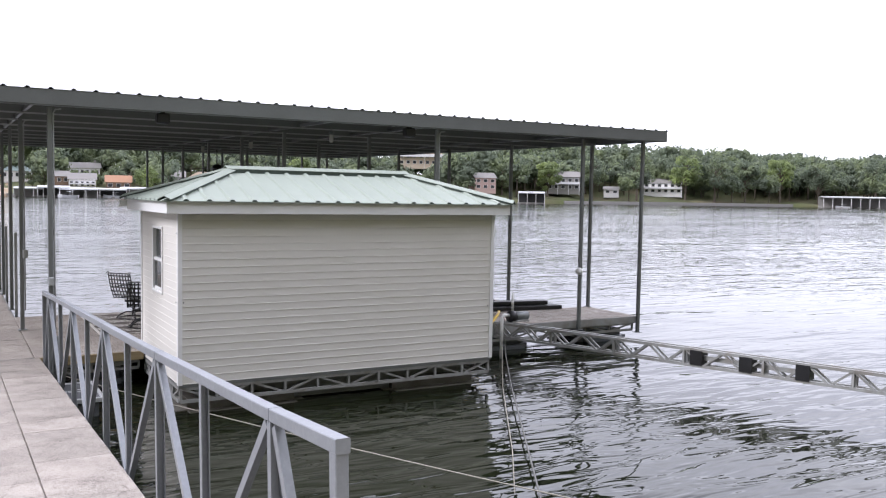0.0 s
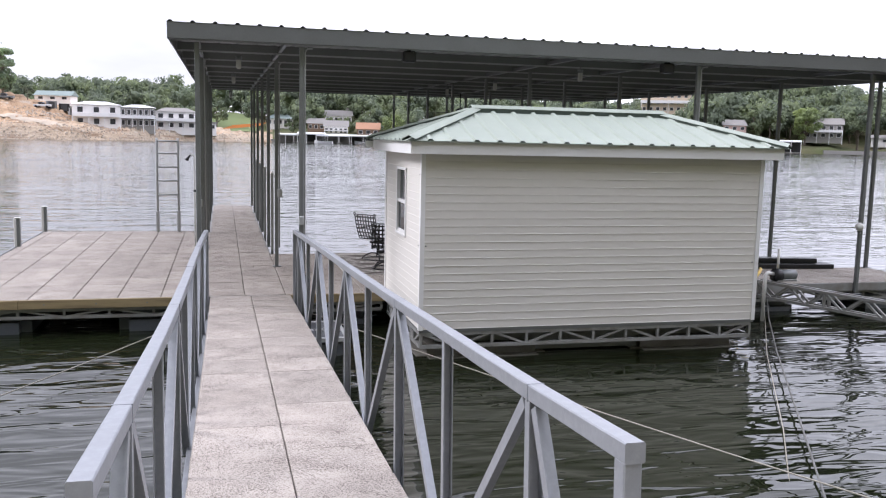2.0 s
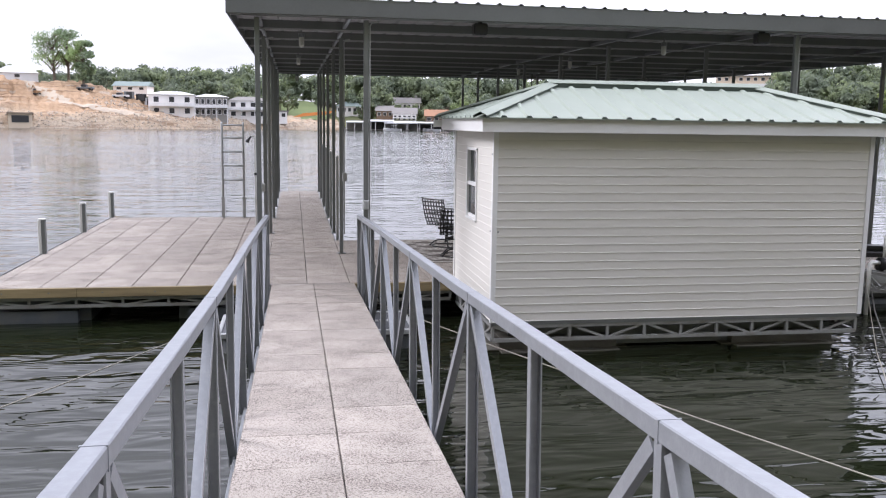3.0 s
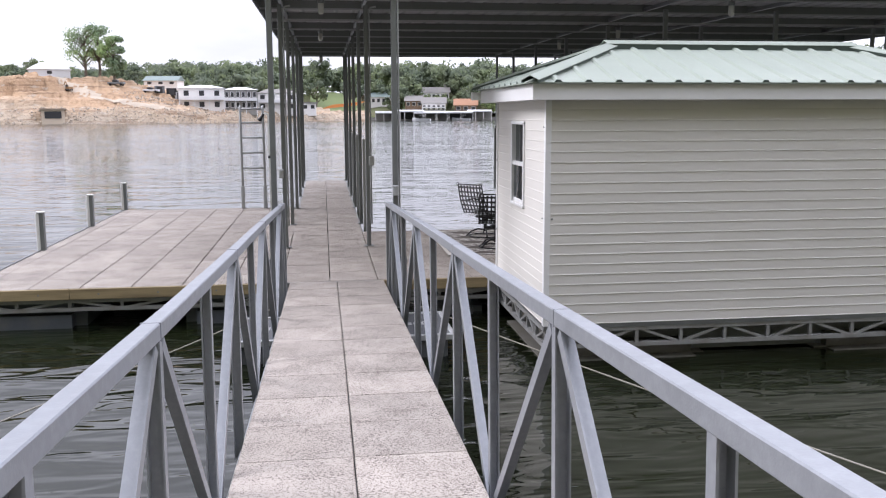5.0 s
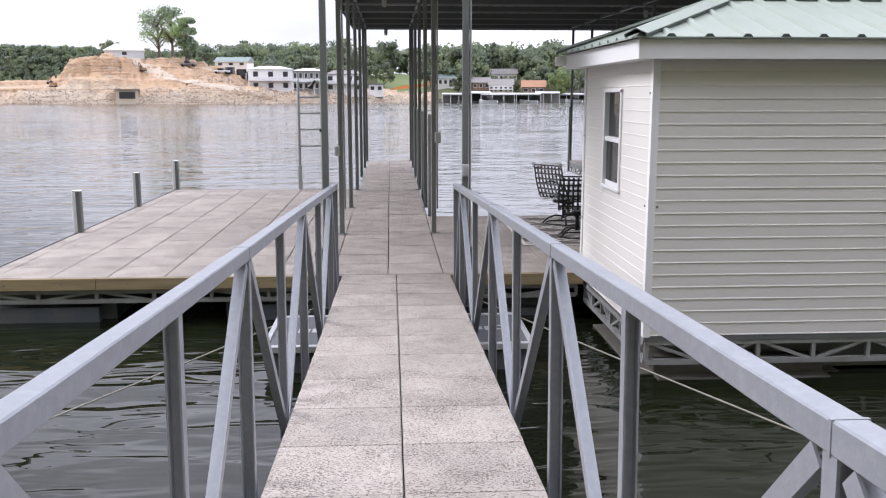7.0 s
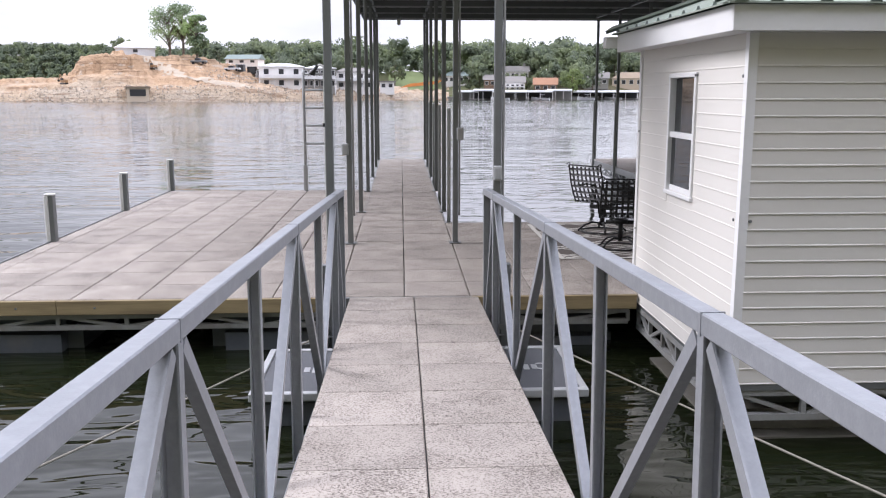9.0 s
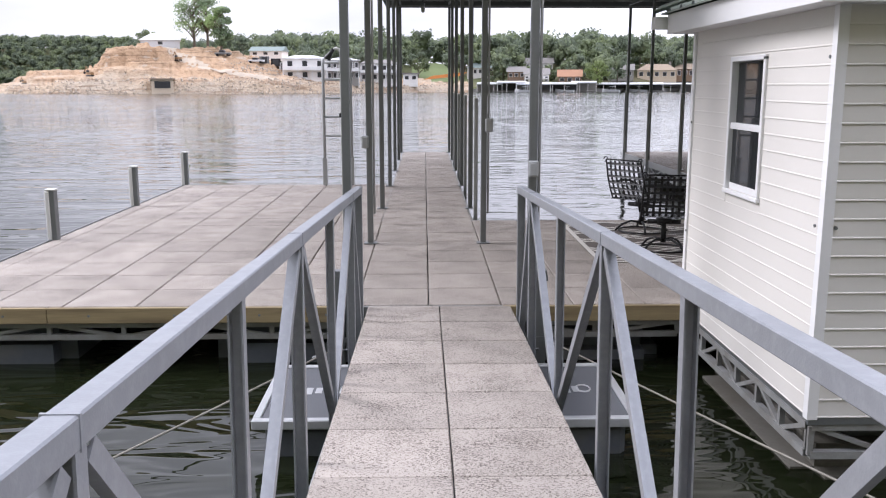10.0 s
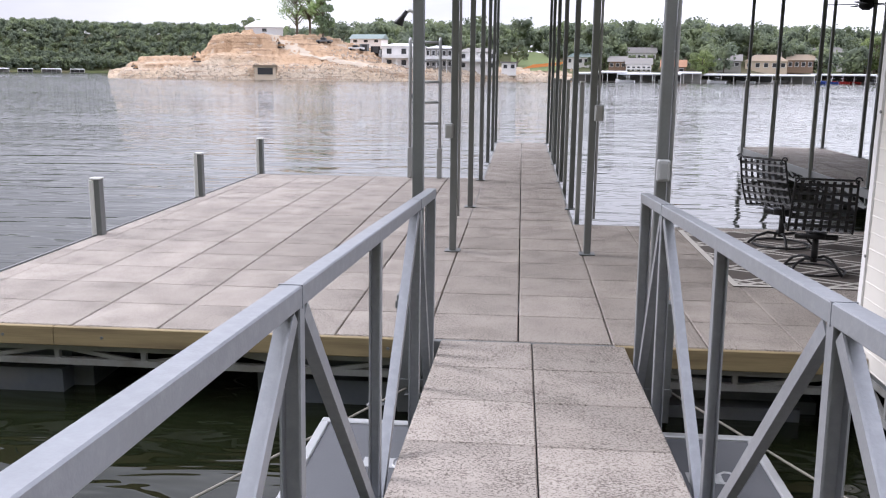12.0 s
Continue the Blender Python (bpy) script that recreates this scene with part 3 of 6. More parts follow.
def sweep(points, w, h):
    """A bar of rectangular section through points."""
    bm = bmesh.new()
    rings = []
    for p in points:
        rings.append([bm.verts.new(p + Vector((x * w / 2, 0, z * h / 2))) for x, z in ((-0.86, -1), (0.86, -1), (1, -0.86), (1, 0.86), (0.86, 1), (-0.86, 1), (-1, 0.86), (-1, -0.86))])
    for a, b in zip(rings, rings[1:]):
        for k in range(8):
            bm.faces.new((a[k], a[(k + 1) % 8], b[(k + 1) % 8], b[k]))
    bm.faces.new(rings[0][::-1])
    bm.faces.new(rings[-1])
    bmesh.ops.recalc_face_normals(bm, faces=bm.faces[:])
    return bm


def make_gangway():
    g = thing("gangway", pose(0, 0, G0, GANG_TILT, 0, 0), "sloping paver gangway with galvanised truss railings", "gangway")
    h = 1.014
    run = [GANG_START + (-0.33 - GANG_START) * i / 16 for i in range(17)]
    groups = [-1.05 - 2.40 * i for i in range(5)]
    singles = [-2.23 - 2.40 * i for i in range(4)]
    first, last = -0.37, GANG_START + 0.04
    for side in (-1, 1):
        part("top_rail", sweep([gang_point(side, y, h - 0.028) for y in run], 0.058, 0.056), M["galvanised"], g)
        part("bottom_chord", sweep([gang_point(side, y, -0.215, -0.03) for y in run], 0.05, 0.06), M["galvanised"], g)
        for y, wide in [(y, 0.056) for y in groups] + [(y, 0.046) for y in singles]:
            part("upright", channel(gang_point(side, y, -0.24), gang_point(side, y, h - 0.054), wide, 0.044, side=-side), M["galvanised"], g)
        part("upright", channel(gang_point(side, first, -0.28), gang_point(side, first, h - 0.054), 0.06, 0.045, side=-side), M["galvanised"], g)
        e = gang_point(side, last, 0)
        part("upright", box(e.x - 0.026, e.x + 0.026, e.y - 0.03, e.y + 0.03, e.z - 0.24, e.z + h - 0.054, 0.004), M["galvanised"], g)
        feet = [-0.42] + singles + [GANG_START + 0.1]
        for i, y in enumerate(groups):
            for f, s in ((feet[i], 1), (feet[i + 1], -1)):
                a = gang_point(side, y + s * 0.05, h - 0.07)
                b = gang_point(side, f - s * 0.02, -0.17)
                bm = bar(a, b, 0.046, 0.006)
                o = Vector((-side * 0.022, 0, 0))
                bar(a + o, b + o, 0.006, 0.046, bm=bm)
                part("brace", bm, M["galvanised"], g)
            c = gang_point(side, y, h)
            part("weld_plate", box(c.x - 0.031, c.x + 0.031, y - 0.004, y + 0.004, c.z - 0.058, c.z + 0.002), M["galvanised"], g)
    for y in [0.0 - 1.19 * i for i in range(10)]:
        part("cross_member", box(-0.6, 0.58, y - 0.06, y - 0.02, -0.16, -0.06), M["galvanised"], g)
    part("deck_pan", box(-0.6, 0.58, -12.1, -0.02, -0.058, -0.052), M["steel_dark"], g)
    part("hinge_lip", box(-0.58, 0.58, -0.012, 0.010, -0.06, -0.022), M["steel_dark"], g)
    rg = random.Random(2)
    for i in range(20):
        for side in (-1, 1):
            y = -0.012 - 0.6015 * (i + 0.5)
            c = gang_point(0, y, 0)
            shared("paver", paver_gang, g, pose(c.x + side * 0.297, y, c.z + 0.001 * rg.uniform(-1.5, 1.5), rg.uniform(-0.12, 0.12), rg.uniform(-0.12, 0.12), rg.uniform(-0.1, 0.1)))
    return g


gangway = make_gangway()


# ---- floating dock ----
def truss(parent, a, b, top, bottom, mat, step=0.62, chord=0.05):
    """A shallow steel floor truss: two chords, uprights and alternating diagonals."""
    a, b = Vector(a), Vector(b)
    n = max(1, round((b - a).length / step))
    for z in (top, bottom):
        part("chord", bar((a.x, a.y, z), (b.x, b.y, z), chord, 0.045), mat, parent)
    for i in range(n + 1):
        p = a.lerp(b, i / n)
        part("upright", bar((p.x, p.y, top), (p.x, p.y, bottom), 0.035, 0.035), mat, parent)
        if i < n:
            q = a.lerp(b, (i + 1) / n)
            lo, hi = (p, q) if i % 2 else (q, p)
            part("brace", bar((lo.x, lo.y, bottom), (hi.x, hi.y, top), 0.028, 0.028), mat, parent)


def dock_float(parent, x0, x1, y0, y1, z1, mat, name="float"):
    bm = box(x0, x1, y0, y1, WATER - 0.25, z1)
    bmesh.ops.bevel(bm, geom=bm.edges[:], offset=0.15, segments=4, affect="EDGES", clamp_overlap=True)
    part(name, bm, mat, parent)


def pavers(parent, x0, x1, y0, y1, origin=-0.1, y_origin=0.012, seed=1):
    """Square pavers on one grid; those at the border are cut to fit."""
    rng = random.Random(seed)
    cut = {}
    i0, i1 = math.floor((x0 - origin) / PAVER + 1e-6), math.ceil((x1 - origin) / PAVER - 1e-6)
    j0, j1 = math.floor((y0 - y_origin) / PAVER + 1e-6), math.ceil((y1 - y_origin) / PAVER - 1e-6)
    for i in range(i0, i1):
        for j in range(j0, j1):
            ax, bx = max(x0, origin + i * PAVER), min(x1, origin + (i + 1) * PAVER)
            ay, by = max(y0, y_origin + j * PAVER), min(y1, y_origin + (j + 1) * PAVER)
            w, d = bx - ax, by - ay
            if w < 0.03 or d < 0.03:
                continue
            key = (round(w, 3), round(d, 3))
            if abs(w - PAVER) < 0.002 and abs(d - PAVER) < 0.002:
                me = paver_full
            else:
                if key not in cut:
                    cut[key] = paver_mesh(w - 0.009, d - 0.009)
                me = cut[key]
            shared("paver", me, parent, pose((ax + bx) / 2, (ay + by) / 2, rng.uniform(-1, 1) * 0.0012, rng.uniform(-0.1, 0.1), rng.uniform(-0.1, 0.1), 0))


FAR_Y = 16.95
swim = thing("swim_deck", pose(-2.6, 4.5, 0), "low paver swim deck on black floats", "dock")
swim.matrix_basis = Matrix()
for x0, x1 in ((-4.56, -3.245), (-3.24, -0.72)):
    part("edge_board", box(x0, x1, -0.03, 0.01, -0.135, -0.004, 0.004), M["lumber"], swim, "yellowish treated lumber fascia")
for x in (-4.2, -3.6, -2.9, -2.2, -1.5, -0.95):
    part("bolt", tube([(x, -0.036, -0.07), (x, -0.03, -0.07)], 0.011, 8), M["steel_dark"], swim)
part("edge_angle", box(-4.56, -4.535, 0.0, 9.06, -0.14, 0.008), M["steel_dark"], swim)
part("edge_angle", box(-4.56, -0.75, 9.035, 9.06, -0.14, -0.002), M["steel_dark"], swim)
for y in (0.06, 3.0, 6.0, 9.0):
    truss(swim, (-4.5, y, 0), (-0.8, y, 0), -0.165, -0.27, M["steel_grey"])
for x0, x1 in ((-5.2, -3.12), (-1.92, -0.35)):
    dock_float(swim, max(x0, -4.75), x1, 0.1, 1.7, -0.20, M["plastic"])
    dock_float(swim, max(x0, -4.75), x1, 3.9, 5.5, -0.285, M["plastic"])

walkway = thing("walkway_finger", Matrix(), "long narrow paver walkway between roof posts", "dock")
part("edge_board", box(-0.72, 0.52, -0.03, 0.01, -0.135, -0.004, 0.004), M["steel_dark"], walkway)
for x in (-0.715, 0.515):
    part("edge_angle", box(x - 0.012, x + 0.012, 4.65, FAR_Y + 0.02, -0.14, -0.006), M["steel_grey"], walkway)
part("edge_angle", box(-0.72, 0.52, FAR_Y, FAR_Y + 0.025, -0.14, -0.004), M["steel_grey"], walkway)
for x in (-0.68, 0.48):
    truss(walkway, (x, 0.1, 0), (x, FAR_Y - 0.1, 0), -0.165, -0.27, M["steel_grey"], step=1.2)
for y in (0.3, 5, 10, 15):
    dock_float(walkway, -0.6, 0.4, y, y + 1.6, -0.285, M["plastic"])

PATIO_Y = 4.63
patio = thing("patio_deck", Matrix(), "wide paver dock platform under the metal roof", "dock")
part("edge_board", box(0.52, 2.06, -0.03, 0.01, -0.135, -0.004, 0.004), M["lumber"], patio, "yellowish treated lumber fascia")
part("edge_board", box(7.02, 12.3, -0.03, 0.0, -0.15, -0.004, 0.004), M["steel_grey"], patio, "grey weathered fascia")
part("edge_angle", box(12.28, 12.305, 0.0, 1.7, -0.15, -0.004), M["steel_grey"], patio)
part("edge_angle", box(10.8, 12.3, 1.675, 1.7, -0.15, -0.004), M["steel_grey"], patio)
part("edge_angle", box(0.52, 11.0, PATIO_Y, PATIO_Y + 0.025, -0.14, -0.004), M["steel_dark"], patio)
truss(patio, (0.6, 0.06, 0), (2.0, 0.06, 0), -0.165, -0.27, M["steel_grey"])
truss(patio, (7.1, 0.06, 0), (12.2, 0.06, 0), -0.165, -0.30, M["steel_grey"])
for x0, x1 in ((0.75, 1.9), (8.4, 9.6), (10.9, 12.2)):
    dock_float(patio, x0, x1, 0.12, 1.5, -0.285, M["plastic"])
for x0, x1 in ((2.2, 3.6), (4.6, 6.2), (7.2, 8.2)):
    dock_float(patio, x0, x1, 2.4, 4.2, -0.285, M["plastic"])

finger = thing("slip_finger", Matrix(), "paver dock finger with a pale steel truss edge", "dock")
part("edge_angle", box(5.28, 5.305, PATIO_Y, FAR_Y, -0.10, -0.004), M["box_grey"], finger)
part("edge_angle", box(7.3, 7.325, PATIO_Y, FAR_Y, -0.10, -0.004), M["steel_grey"], finger)
part("edge_angle", box(5.28, 7.32, FAR_Y, FAR_Y + 0.025, -0.10, -0.004), M["steel_grey"], finger)
truss(finger, (5.33, PATIO_Y, 0), (5.33, FAR_Y, 0), -0.13, -0.30, M["box_grey"], step=0.6)
for y in (6, 10, 14):
    dock_float(finger, 5.5, 7.2, y, y + 1.8, -0.31, M["plastic"])

side_finger = thing("slip_finger", Matrix(), "narrow paver dock finger at the far side", "dock")
part("edge_angle", box(10.2, 10.225, PATIO_Y + 0.03, FAR_Y, -0.10, -0.004), M["steel_grey"], side_finger)
part("edge_angle", box(10.97, 10.995, PATIO_Y + 0.03, FAR_Y, -0.10, -0.004), M["steel_grey"], side_finger)
truss(side_finger, (10.25, PATIO_Y + 0.1, 0), (10.25, FAR_Y, 0), -0.13, -0.30, M["steel_grey"], step=1.2)
for y in (6, 10, 14):
    dock_float(side_finger, 10.3, 10.9, y, y + 1.8, -0.31, M["plastic"])


# ---- dock roof ----
ROOF_X0, ROOF_X1, ROOF_Y0, ROOF_Y1 = -1.14, 12.65, -0.33, 17.35


def roof_z(y):
    return 3.722 + 0.008 * (y - ROOF_Y0)


def ribbed_sheet(x0, x1, y0, y1, zf, pitch=0.305, rib=0.026):
    """Sheet steel with trapezoid ribs that run along y."""
    bm = bmesh.new()
    prof = []
    x = x0
    while x < x1 - 0.01:
        for dx, dz in ((0, 0), (0.03, rib), (0.055, rib), (0.085, 0)):
            if x + dx < x1:
                prof.append((x + dx, dz))
        x += pitch
    prof.append((x1, 0))
    a = [bm.verts.new((px, y0, zf(y0) + pz)) for px, pz in prof]
    b = [bm.verts.new((px, y1, zf(y1) + pz)) for px, pz in prof]
    for i in range(len(prof) - 1):
        bm.faces.new((a[i], a[i + 1], b[i + 1], b[i]))
    r = bmesh.ops.extrude_face_region(bm, geom=bm.faces[:])
    bmesh.ops.translate(bm, vec=(0, 0, -0.006), verts=[v for v in r["geom"] if isinstance(v, bmesh.types.BMVert)])
    bmesh.ops.recalc_face_normals(bm, faces=bm.faces[:])
    return bm


def make_dock_roof():
    r = thing("dock_roof", Matrix(), "dark green flat metal dock roof with ribbed sheets", "roof")
    part("top_sheet", ribbed_sheet(ROOF_X0, ROOF_X1, ROOF_Y0 - 0.03, ROOF_Y1 + 0.03, lambda y: roof_z(y) + 0.222), M["roof_top"], r, "pale ribbed top sheet")
    part("soffit_sheet", ribbed_sheet(ROOF_X0 + 0.02, ROOF_X1 - 0.02, ROOF_Y0 + 0.03, ROOF_Y1 - 0.03, lambda y: roof_z(y) + 0.16, rib=0.03), M["lit_soffit_steel"], r)
    z0, z1 = roof_z(ROOF_Y0), roof_z(ROOF_Y1)
    part("fascia", box(ROOF_X0, ROOF_X1, ROOF_Y0 - 0.02, ROOF_Y0, z0, z0 + 0.215), M["roof_under"], r)
    part("fascia", box(ROOF_X0, ROOF_X1, ROOF_Y1, ROOF_Y1 + 0.02, z1, z1 + 0.215), M["roof_under"], r)
    for x in (ROOF_X0, ROOF_X1 - 0.02):
        bm = bar((x + 0.01, ROOF_Y0, z0 + 0.108), (x + 0.01, ROOF_Y1, z1 + 0.108), 0.02, 0.215)
        part("fascia", bm, M["roof_under"], r)
    part("drip_edge", box(ROOF_X0, ROOF_X1, ROOF_Y0 - 0.002, ROOF_Y0 + 0.06, z0 - 0.008, z0), M["roof_under"], r)
    y = 0.05
    rows = []
    while y < ROOF_Y1:
        rows.append(y)
        y += 1.9
    for i, y in enumerate(rows):
        z = roof_z(y)
        bm = box(ROOF_X0 + 0.03, ROOF_X1 - 0.03, y - 0.004, y + 0.004, z + 0.03, z + 0.16)
        box(ROOF_X0 + 0.03, ROOF_X1 - 0.03, y + 0.004, y + 0.052, z + 0.026, z + 0.034, bm=bm)
        part("purlin", bm, M["roof_under"], r)
        # lip in pale grey: the light along the purlin's lower edge is painted
        part("purlin_lip", box(ROOF_X0 + 0.03, ROOF_X1 - 0.03, y - 0.012, y - 0.005, z + 0.006, z + (0.042 if i % 3 == 0 else 0.032)), M["box_grey"], r)
    for x in (-0.755, 0.545, 5.36, 7.25, 10.9):
        bm = bar((x, -0.05, roof_z(0) + 0.07), (x, ROOF_Y1 - 0.4, roof_z(ROOF_Y1) + 0.07), 0.05, 0.06)
        part("beam", bm, M["steel_dark"], r)
    return r


make_dock_roof()


def make_post(x, y, base=0.0, w=0.066, conduit=0, sleeve=0):
    h = roof_z(y) - base - 0.02
    p = thing("roof_post", pose(x, y, base), "dark green-grey square steel roof post", "post", "dock roof posts")
    part("tube", box(-w / 2, w / 2, -w / 2, w / 2, 0, h, 0.006), M["steel_dark"], p)
    part("flange", box(-0.075, 0.075, -0.075, 0.075, 0.004, 0.014, 0.003), M["steel_dark"], p)
    if sleeve:
        s = sleeve * 0.085
        bm = box(s - 0.045, s + 0.045, -0.045, 0.045, -0.12, 0.67, 0.006)
        part("guide_sleeve", bm, M["steel_dark"], p, "grey square guide sleeve")
        for z in (0.06, 0.58):
            part("sleeve_clamp", box(min(0, s) - 0.052, max(0, s) + 0.052, -0.05, -0.044, z, z + 0.05, 0.002), M["steel_dark"], p)
    if conduit:
        part("conduit", tube([(conduit * 0.05, -0.01, 0.35), (conduit * 0.05, -0.01, h - 0.08), (conduit * 0.08, -0.01, h - 0.03), (conduit * 0.16, -0.01, h - 0.02)], 0.012, 8), M["box_grey"], p, "thin grey conduit", True)
    return p


ROWS = (2.9, 5.8, 8.75, 11.6, 14.3, 16.75)
make_post(-0.75, -0.075, -0.35, 0.068, sleeve=-1)
make_post(0.735, -0.075, -0.35, 0.068, 1, sleeve=1)
for i, y in enumerate(ROWS):
    make_post(-0.755, y, 0, conduit=1 if i == 0 else 0)
    make_post(0.545, y, 0, conduit=1 if i == 0 else 0)
for y in ROWS:
    make_post(5.36, y)
    make_post(7.25, y)
    make_post(10.9, y)
make_post(7.25, -0.06, -0.2, conduit=1)
make_post(10.65, -0.06, -0.2)
make_post(12.25, -0.06, -0.35)
make_post(12.25, 1.62)


def make_guide_pole(x, y, top=1.62):
    p = thing("guide_pole", pose(x, y, -0.3), "pale galvanised boat guide pole beside a post", "pole", "boat guide poles")
    part("pole", box(-0.028, 0.028, -0.028, 0.028, 0, top + 0.3, 0.006), M["box_grey"], p)
    part("cap", box(-0.03, 0.03, -0.03, 0.03, top + 0.3, top + 0.315, 0.004), M["pvc"], p)
    return p


for y in (5.05, 8.2, 11.1, 13.8):
    make_guide_pole(0.58, y)
for y in (16.4, 13.95, 11.25):
    make_guide_pole(5.24, y)
make_guide_pole(7.40, 13.9, 1.1)


def make_box(name, m, label, size=(0.085, 0.06, 0.15)):
    b = thing(name, m, label, "electrical box")
    w, d, h = size
    part("body", box(-w / 2, w / 2, -d / 2, d / 2, 0, h, 0.008), M["box_grey"], b)
    part("cover", box(-w / 2 + 0.012, w / 2 - 0.012, -d / 2 - 0.008, -d / 2 + 0.001, 0.015, h - 0.015, 0.003), M["box_grey"], b)
    return b


make_box("outlet_box", pose(0.60, 2.86, 1.28), "grey outlet box on a steel roof post")
make_box("outlet_box", pose(-0.80, 2.86, 1.10), "grey outlet box on a steel roof post", (0.08, 0.06, 0.14))
make_box("outlet_box", pose(0.735, -0.14, 1.08), "galvanised junction box on the front roof post", (0.075, 0.05, 0.13))
globe = thing("globe_lamp", pose(10.6, -0.13, 1.0), "unlit pale globe lamp on a steel roof post", "lamp")
bm = bmesh.new()
bmesh.ops.create_uvsphere(bm, u_segments=16, v_segments=10, radius=0.075, matrix=Matrix.Translation((-0.03, 0, 0.02)))
part("globe", bm, M["pvc"], globe, smooth=True)
part("bracket", tube([(-0.03, 0, -0.05), (-0.03, 0, -0.09), (0.05, 0.05, -0.09)], 0.014, 8), M["steel_dark"], globe)


# ---- boat house hut ----
HX0, HX1, HY0, HY1, HZ0, HZ1 = 2.085, 7.055, -2.31, 0.19, -0.09, 2.22
EX0, EX1, EY0, EY1 = 1.89, 7.25, -2.505, 0.37
EAVE_Z, RIDGE_Z, RX0, RX1, RY = 2.385, 2.84, 3.17, 5.98, -1.07
WIN = (-1.345, -0.715, 1.06, 1.985)


def siding_course(length, h, lap=1.0):
    """One lap of siding, hanging from z=0 to z=-h, along +x, proud to -y."""
    bm = bmesh.new()
    prof = [(0.0, 0.0), (-0.0040, 0.0), (-0.0062, -h + 0.010), (-0.0104, -h + 0.006), (-0.0115, -h + 0.002), (-0.0108, -h), (-0.003, -h), (0.0, -h)]
    a = [bm.verts.new((0, y * lap, z)) for y, z in prof]
    b = [bm.verts.new((length, y * lap, z)) for y, z in prof]
    n = len(prof)
    for i in range(n):
        j = (i + 1) % n
        bm.faces.new((a[i], a[j], b[j], b[i]))
    bm.faces.new(a[::-1])
    bm.faces.new(b)
    bmesh.ops.recalc_face_normals(bm, faces=bm.faces[:])
    me = bpy.data.meshes.new("siding_panel")
    bm.to_mesh(me)
    bm.free()
    me.materials.append(M["siding"])
    return me


def make_hut():
    hut = thing("dock_hut", Matrix(), "small white-sided dock hut with a sage green hip roof", "hut")
    t = 0.09
    part("wall", box(HX0, HX1, HY0, HY0 + t, HZ0, HZ1), M["siding"], hut)
    part("wall", box(HX0, HX1, HY1 - t, HY1, HZ0, HZ1), M["siding"], hut)
    part("wall", box(HX1 - t, HX1, HY0 + t, HY1 - t, HZ0, HZ1), M["siding"], hut)
    wy0, wy1, wz0, wz1 = WIN
    bm = box(HX0, HX0 + t, HY0 + t, wy0, HZ0, HZ1)
    box(HX0, HX0 + t, wy1, HY1 - t, HZ0, HZ1, bm=bm)
    box(HX0, HX0 + t, wy0, wy1, HZ0, wz0, bm=bm)
    box(HX0, HX0 + t, wy0, wy1, wz1, HZ1, bm=bm)
    part("wall", bm, M["siding"], hut)
    part("hut_floor", box(HX0 + 0.01, HX1 - 0.01, HY0 + 0.01, HY1 - 0.01, HZ0 - 0.05, HZ0), M["steel_dark"], hut)
    part("sill_skirt", box(HX0 - 0.004, HX1 + 0.004, HY0 - 0.006, HY0 + 0.02, HZ0 - 0.045, HZ0 - 0.002), M["steel_dark"], hut)
    # siding courses, lapped
    n = 22
    h = (HZ1 - HZ0) / n
    front = siding_course(HX1 - HX0 - 0.08, h)
    full = siding_course(HY1 - HY0 - 0.08, h, 0.6)
    near = siding_course(wy0 - HY0 - 0.04 - 0.012, h, 0.6)
    far = siding_course(HY1 - 0.04 - wy1 - 0.012, h, 0.6)
    for i in range(n):
        z = HZ1 - i * h
        shared("siding_panel", front, hut, pose(HX0 + 0.04, HY0, z))
        shared("siding_panel", front, hut, pose(HX1 - 0.04, HY1, z, 0, 0, 180))
        shared("siding_panel", full, hut, pose(HX1, HY0 + 0.04, z, 0, 0, 90))
        if z - h < wz1 + 0.012 and z > wz0 - 0.03:
            shared("siding_panel", near, hut, pose(HX0, wy0 - 0.012, z, 0, 0, -90))
            shared("siding_panel", far, hut, pose(HX0, HY1 - 0.04, z, 0, 0, -90))
        else:
            shared("siding_panel", full, hut, pose(HX0, HY1 - 0.04, z, 0, 0, -90))
    for x, y in ((HX0, HY0), (HX1, HY0), (HX0, HY1), (HX1, HY1)):
        sx, sy = (1 if x == HX0 else -1), (1 if y == HY0 else -1)
        bm = box(x - sx * 0.018, x + sx * 0.042, y - sy * 0.018, y - sy * 0.001, HZ0 - 0.01, HZ1)
        box(x - sx * 0.018, x - sx * 0.001, y - sy * 0.001, y + sy * 0.042, HZ0 - 0.01, HZ1, bm=bm)
        part("corner_trim", bm, M["white"], hut)
    # window
    w = part("window", box(HX0 - 0.03, HX0 - 0.002, wy0 - 0.02, wy1 + 0.02, wz0 - 0.03, wz0, 0.004), M["white"], hut, "white double-hung window")
    xo, xi = HX0 - 0.022, HX0 + 0.05
    for y0, y1, z0, z1 in ((wy0 - 0.012, wy0 + 0.024, wz0, wz1), (wy1 - 0.024, wy1 + 0.012, wz0, wz1), (wy0 - 0.012, wy1 + 0.012, wz1 - 0.024, wz1 + 0.012)):
        part("window_frame", box(xo, xi, y0, y1, z0, z1, 0.004), M["white"], w)
    mid = (wz0 + wz1) / 2 - 0.01
    part("meeting_rail", box(HX0 - 0.01, xi, wy0 + 0.03, wy1 - 0.03, mid - 0.022, mid + 0.022, 0.003), M["white"], w)
